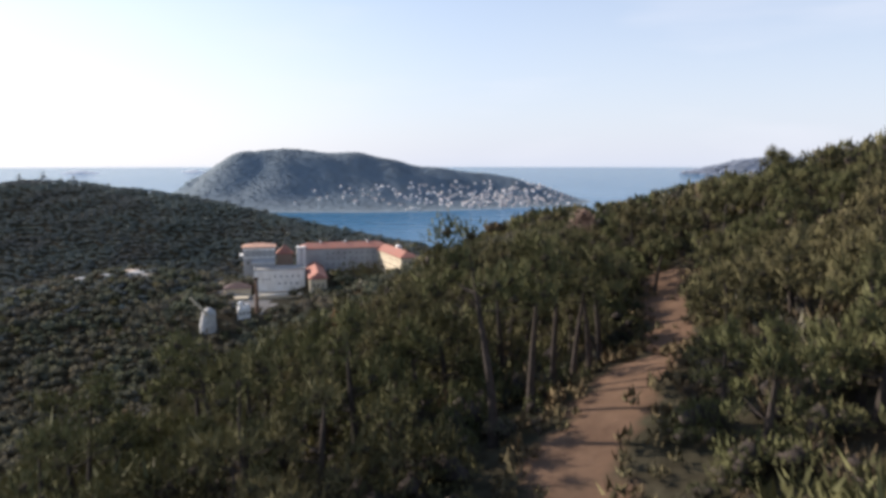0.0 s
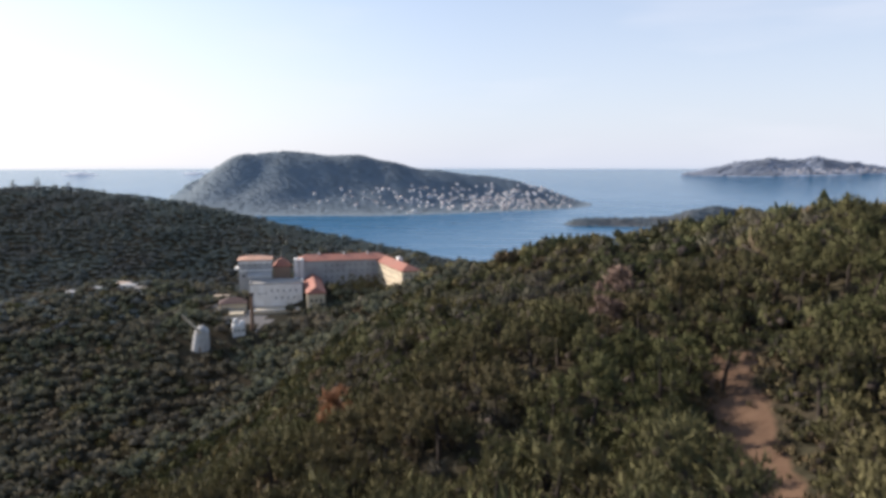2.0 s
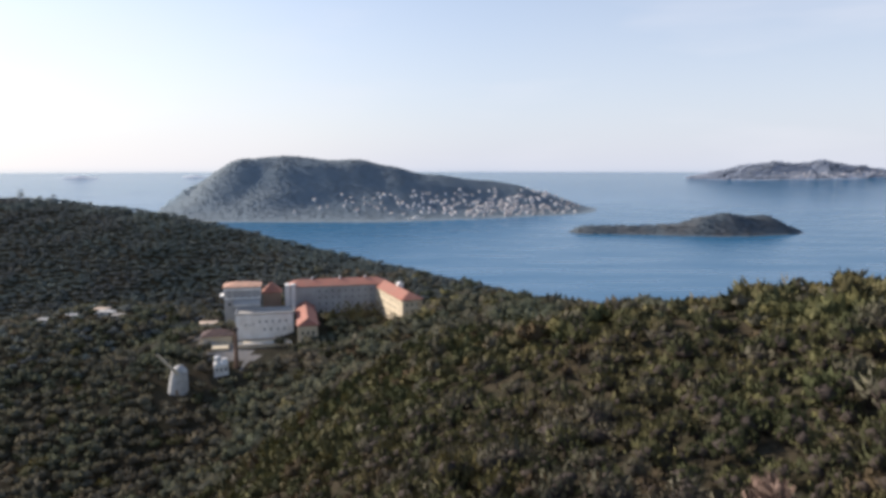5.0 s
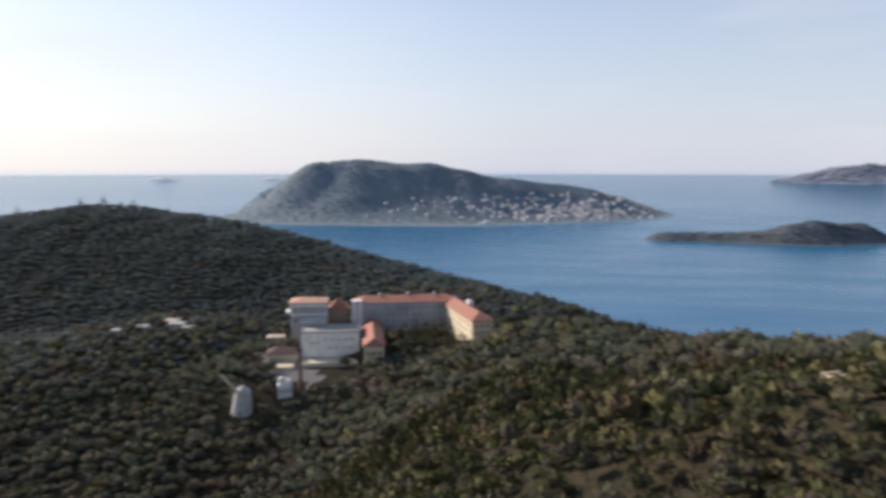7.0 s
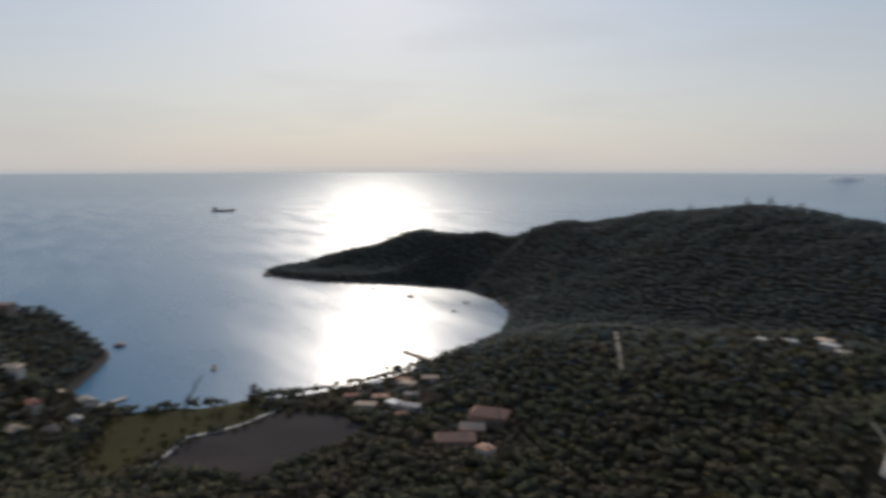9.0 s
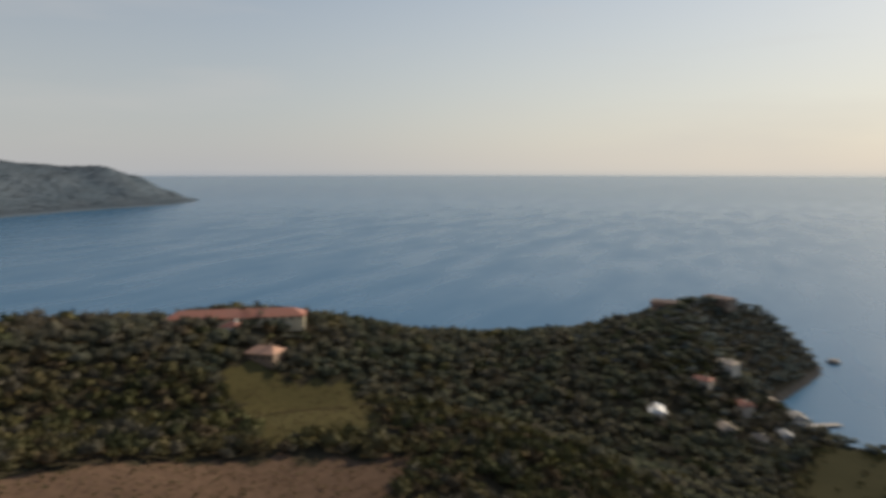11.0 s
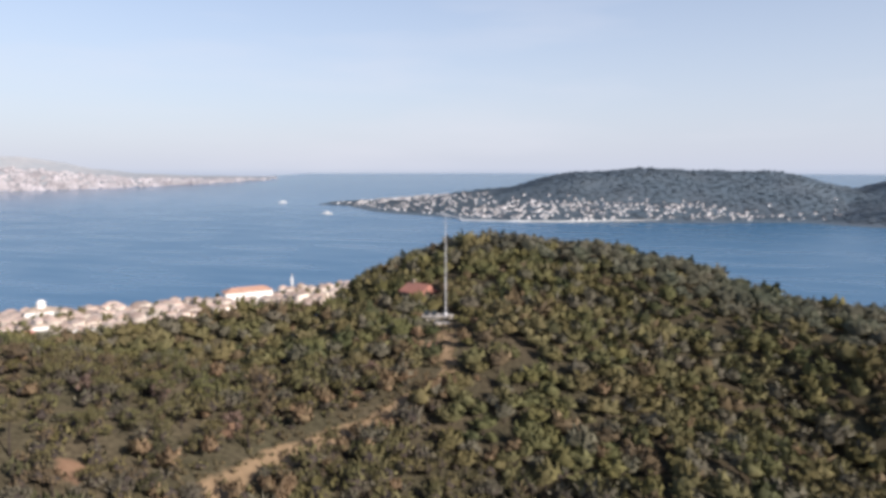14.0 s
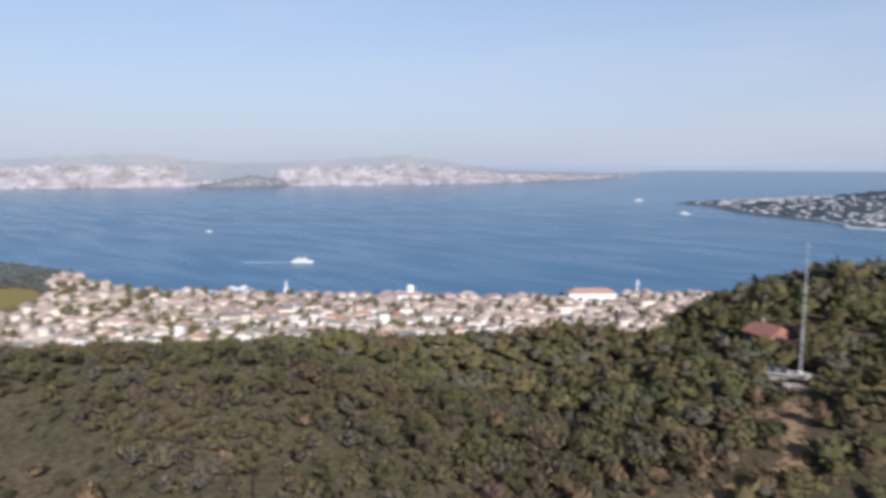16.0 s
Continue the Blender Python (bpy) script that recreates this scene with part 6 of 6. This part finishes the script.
def ferry(x, y, turn):
    """A two-decked white passenger ferry with a funnel."""
    thing = tagged(new("ferry"), "white two decked passenger ferry under way", "ferry")
    part("hull", hull(42, 9, 2.6, -0.6, 0.8), WHITE, thing)
    deck = part("main_deck", box(bmesh.new(), -18, 12, -3.9, 3.9, 2.6, 5.2, 0.15), WHITE, thing)
    for k in range(10):
        for s in (-1, 1):
            opening(deck, -16.5 + 2.9 * k, s * 3.92, 4.1, 1.8, 1.0)
    upper = part("upper_deck", box(bmesh.new(), -15, 8, -3.4, 3.4, 5.2, 7.6, 0.15), WHITE, thing)
    for k in range(8):
        for s in (-1, 1):
            opening(upper, -13.5 + 2.8 * k, s * 3.42, 6.6, 1.7, 0.9)
    part("bridge", box(bmesh.new(), 4, 9, -2.6, 2.6, 7.6, 9.8, 0.15), WHITE, thing)
    part("funnel", tube(bmesh.new(), [(-4, 0, 7.6), (-4.4, 0, 11.5)], [1.3, 1.1], 12), CREAM, thing)
    part("mast", tube(bmesh.new(), [(6, 0, 9.8), (6, 0, 14)], [0.15, 0.08], 6), STEEL, thing)
    thing.matrix_basis = pose(x, y, 0, 0, 0, turn)
    thing.scale = (0.76, 0.76, 0.76)


ferry(768, -572, 222)


def wake(x, y, turn, length, width):
    """The foam trail behind a ship, a thin skin on the water."""
    bm = bmesh.new()
    n = 14
    rows = [[bm.verts.new((-length * k / n, s * (width * (0.4 + 0.6 * k / n)) * (1 + 0.2 * math.sin(3 * k)), 0.12)) for s in (-1, 1)] for k in range(n + 1)]
    for a, b in zip(rows, rows[1:]):
        bm.faces.new((a[0], a[1], b[1], b[0]))
    ob = tagged(part("wake", bm, FOAM), "thin white wake on the water behind the ferry", "wake", kind="structure")
    ob.matrix_basis = pose(x, y, 0, 0, 0, turn)


FOAM = material("wake_foam", (0.72, 0.78, 0.84), 0.5, 0.25, 0.2, 0, (0.30, 0.42, 0.55), 6)
wake(751, -587, 222, 110, 4.5)


def cargo_ship(x, y, turn):
    thing = tagged(new("cargo_ship"), "dark cargo ship far out on the glittering sea", "ship")
    part("hull", hull(70, 11, 4.5, -1, 1.0), HULL, thing)
    part("bridge", box(bmesh.new(), -32, -22, -4.5, 4.5, 4.5, 14, 0.3), HULL, thing)
    part("hatch", box(bmesh.new(), -18, 24, -3.8, 3.8, 4.3, 6, 0.2), HULL, thing)
    part("mast", tube(bmesh.new(), [(27, 0, 5), (27, 0, 13)], [0.4, 0.2], 6), HULL, thing)
    thing.matrix_basis = pose(x, y, 0, 0, 0, turn)


cargo_ship(-2280, 657, 165 - 90)

# ---- single trees by the bay, walls and rocks ----
for x, y, s, kind in ((-427, 212, 1.9, 1), (-403, 198, 1.2, 2), (-418, 185, 1.4, 1), (-414, 206, 1.3, 1), (-421, 192, 0.9, 1), (-405, 214, 0.8, 2), (-418, 240, 0.7, 2), (-396, 183, 1.0, 3), (-432, 172, 0.8, 0), (-428, 275, 1.0, 1), (-425, 290, 1.1, 1), (-420, 300, 1.2, 0), (-370, 118, 1.1, 3), (-352, 108, 1.2, 1), (-340, 262, 1.0, 1)):
    t = copy_thing(PINES[kind], Matrix.Translation((x, y, on_ground(x, y) - 0.1)) @ Matrix.Rotation(x, 4, "Z"))
    t.scale = (s, s, s)
    tagged(t, group="trees by the bay")


# lone pines that break the skyline of the western hill and the cape
for k, (x, y, s, kind) in enumerate(((-540, 724, 1.0, 3), (-521, 735, 1.2, 0), (-482, 742, 1.0, 1), (-457, 745, 1.3, 0), (-448, 748, 1.1, 2), (-431, 744, 1.4, 0), (-414, 747, 1.2, 1), (-398, 745, 1.1, 3), (-360, 742, 1.1, 1), (-893, 546, 1.2, 0), (-876, 566, 1.1, 1), (-846, 592, 1.0, 3))):
    t = copy_thing(PINES[kind], Matrix.Translation((x, y, on_ground(x, y) - 0.1)) @ Matrix.Rotation(1.3 * k, 4, "Z"))
    t.scale = (s, s, s)
    tagged(t, group="pines on the ridge")


def stone_wall(points, label):
    thing = tagged(new("field_wall"), label, "wall")
    for (ax, ay), (bx, by) in zip(points, points[1:]):
        n = max(1, int(math.hypot(bx - ax, by - ay) / 5))
        for k in range(n):
            p, q = (ax + (bx - ax) * k / n, ay + (by - ay) * k / n), (ax + (bx - ax) * (k + 1) / n, ay + (by - ay) * (k + 1) / n)
            z0 = min(on_ground(*p), on_ground(*q))
            bm = box(bmesh.new(), 0, math.hypot(q[0] - p[0], q[1] - p[1]), -0.75, 0.75, -0.6, 0.9, 0.06)
            ob = part("wall_run", bm, LIMEWASH, thing)
            ob.matrix_basis = pose(p[0], p[1], z0, 0, 0, math.degrees(math.atan2(q[1] - p[1], q[0] - p[0])))


stone_wall([(-346, 135), (-379, 161), (-388, 197), (-396, 214)], "long low whitewashed wall along the field")
for k, (x, y, s) in enumerate(((-578, 533, 5), (-588, 531, 4), (-598, 534, 4.5), (-925, 376, 6), (-930, 384, 4), (-632, 158, 5), (-905, 2262, 16))):
    r = np.random.RandomState(200 + k)
    bm = bmesh.new()
    bmesh.ops.create_icosphere(bm, subdivisions=2, radius=s)
    for q in bm.verts:
        q.co *= 1 + 0.25 * noise.noise(q.co / s * 1.7 + Vector((k, 0, 0)))
        q.co.z *= 0.6
    ob = tagged(part("shore_rock", bm, ROCK), "rough brown rock at the water's edge", "rock", "rocks on the shore")
    ob.matrix_basis = pose(x, y, 0.2)


def stepped_path(points, count):
    """Pale slabs laid down the slope, one below the other."""
    thing = tagged(new("stepped_path"), "pale stepped path climbing through the dark wood", "path")
    (ax, ay), (bx, by) = points
    turn, run = math.degrees(math.atan2(by - ay, bx - ax)), math.hypot(bx - ax, by - ay) / count
    for k in range(count):
        x, y = ax + (bx - ax) * (k + 0.5) / count, ay + (by - ay) * (k + 0.5) / count
        slab = part("slab", box(bmesh.new(), -run * 0.47, run * 0.47, -0.7, 0.7, -1.2, 0.3, 0.08), STONE, thing)
        slab.matrix_basis = pose(x, y, on_ground(x, y), 0, 0, turn)


stepped_path(STEPS, 22)


def ruin(x, y, turn):
    """Roofless walls of a small stone hut."""
    thing = tagged(new("ruin"), "roofless pale stone hut ruin on the hillside", "ruin")
    for k, (a, b, c, d, h) in enumerate(((-3, 3, -2.2, -1.7, 2.6), (-3, 3, 1.7, 2.2, 1.8), (-3, -2.5, -1.7, 1.7, 2.2), (2.5, 3, -1.7, 1.7, 1.4))):
        part("wall", box(bmesh.new(), a, b, c, d, -1.2, h, 0.1), CREAM, thing)
    placed(thing, x, y, turn)


ruin(52, 193, 25)


def leaning_trunk(x, y):
    """A bare leaning trunk with a few broken limbs."""
    thing = tagged(new("dead_tree"), "bare dead tree trunk leaning over the shore", "tree")
    bm = tube(bmesh.new(), [(0, 0, -0.5), (-1.5, 2.5, 4), (-3.5, 5.5, 8), (-6, 9, 12)], [0.5, 0.42, 0.32, 0.12], 8)
    part("trunk", bm, BARK, thing)
    for a, b in (((-2.5, 4, 6), (-1, 5, 8.5)), ((-3.5, 5.5, 8), (-5.8, 5.2, 9.5)), ((-4.6, 7, 9.8), (-3.6, 8.8, 11.5))):
        part("limb", tube(bmesh.new(), [a, b], [0.16, 0.06], 5), BARK, thing)
    placed(thing, x, y, 0)
    thing.scale = (1.5, 1.5, 1.5)


leaning_trunk(-427, 169)
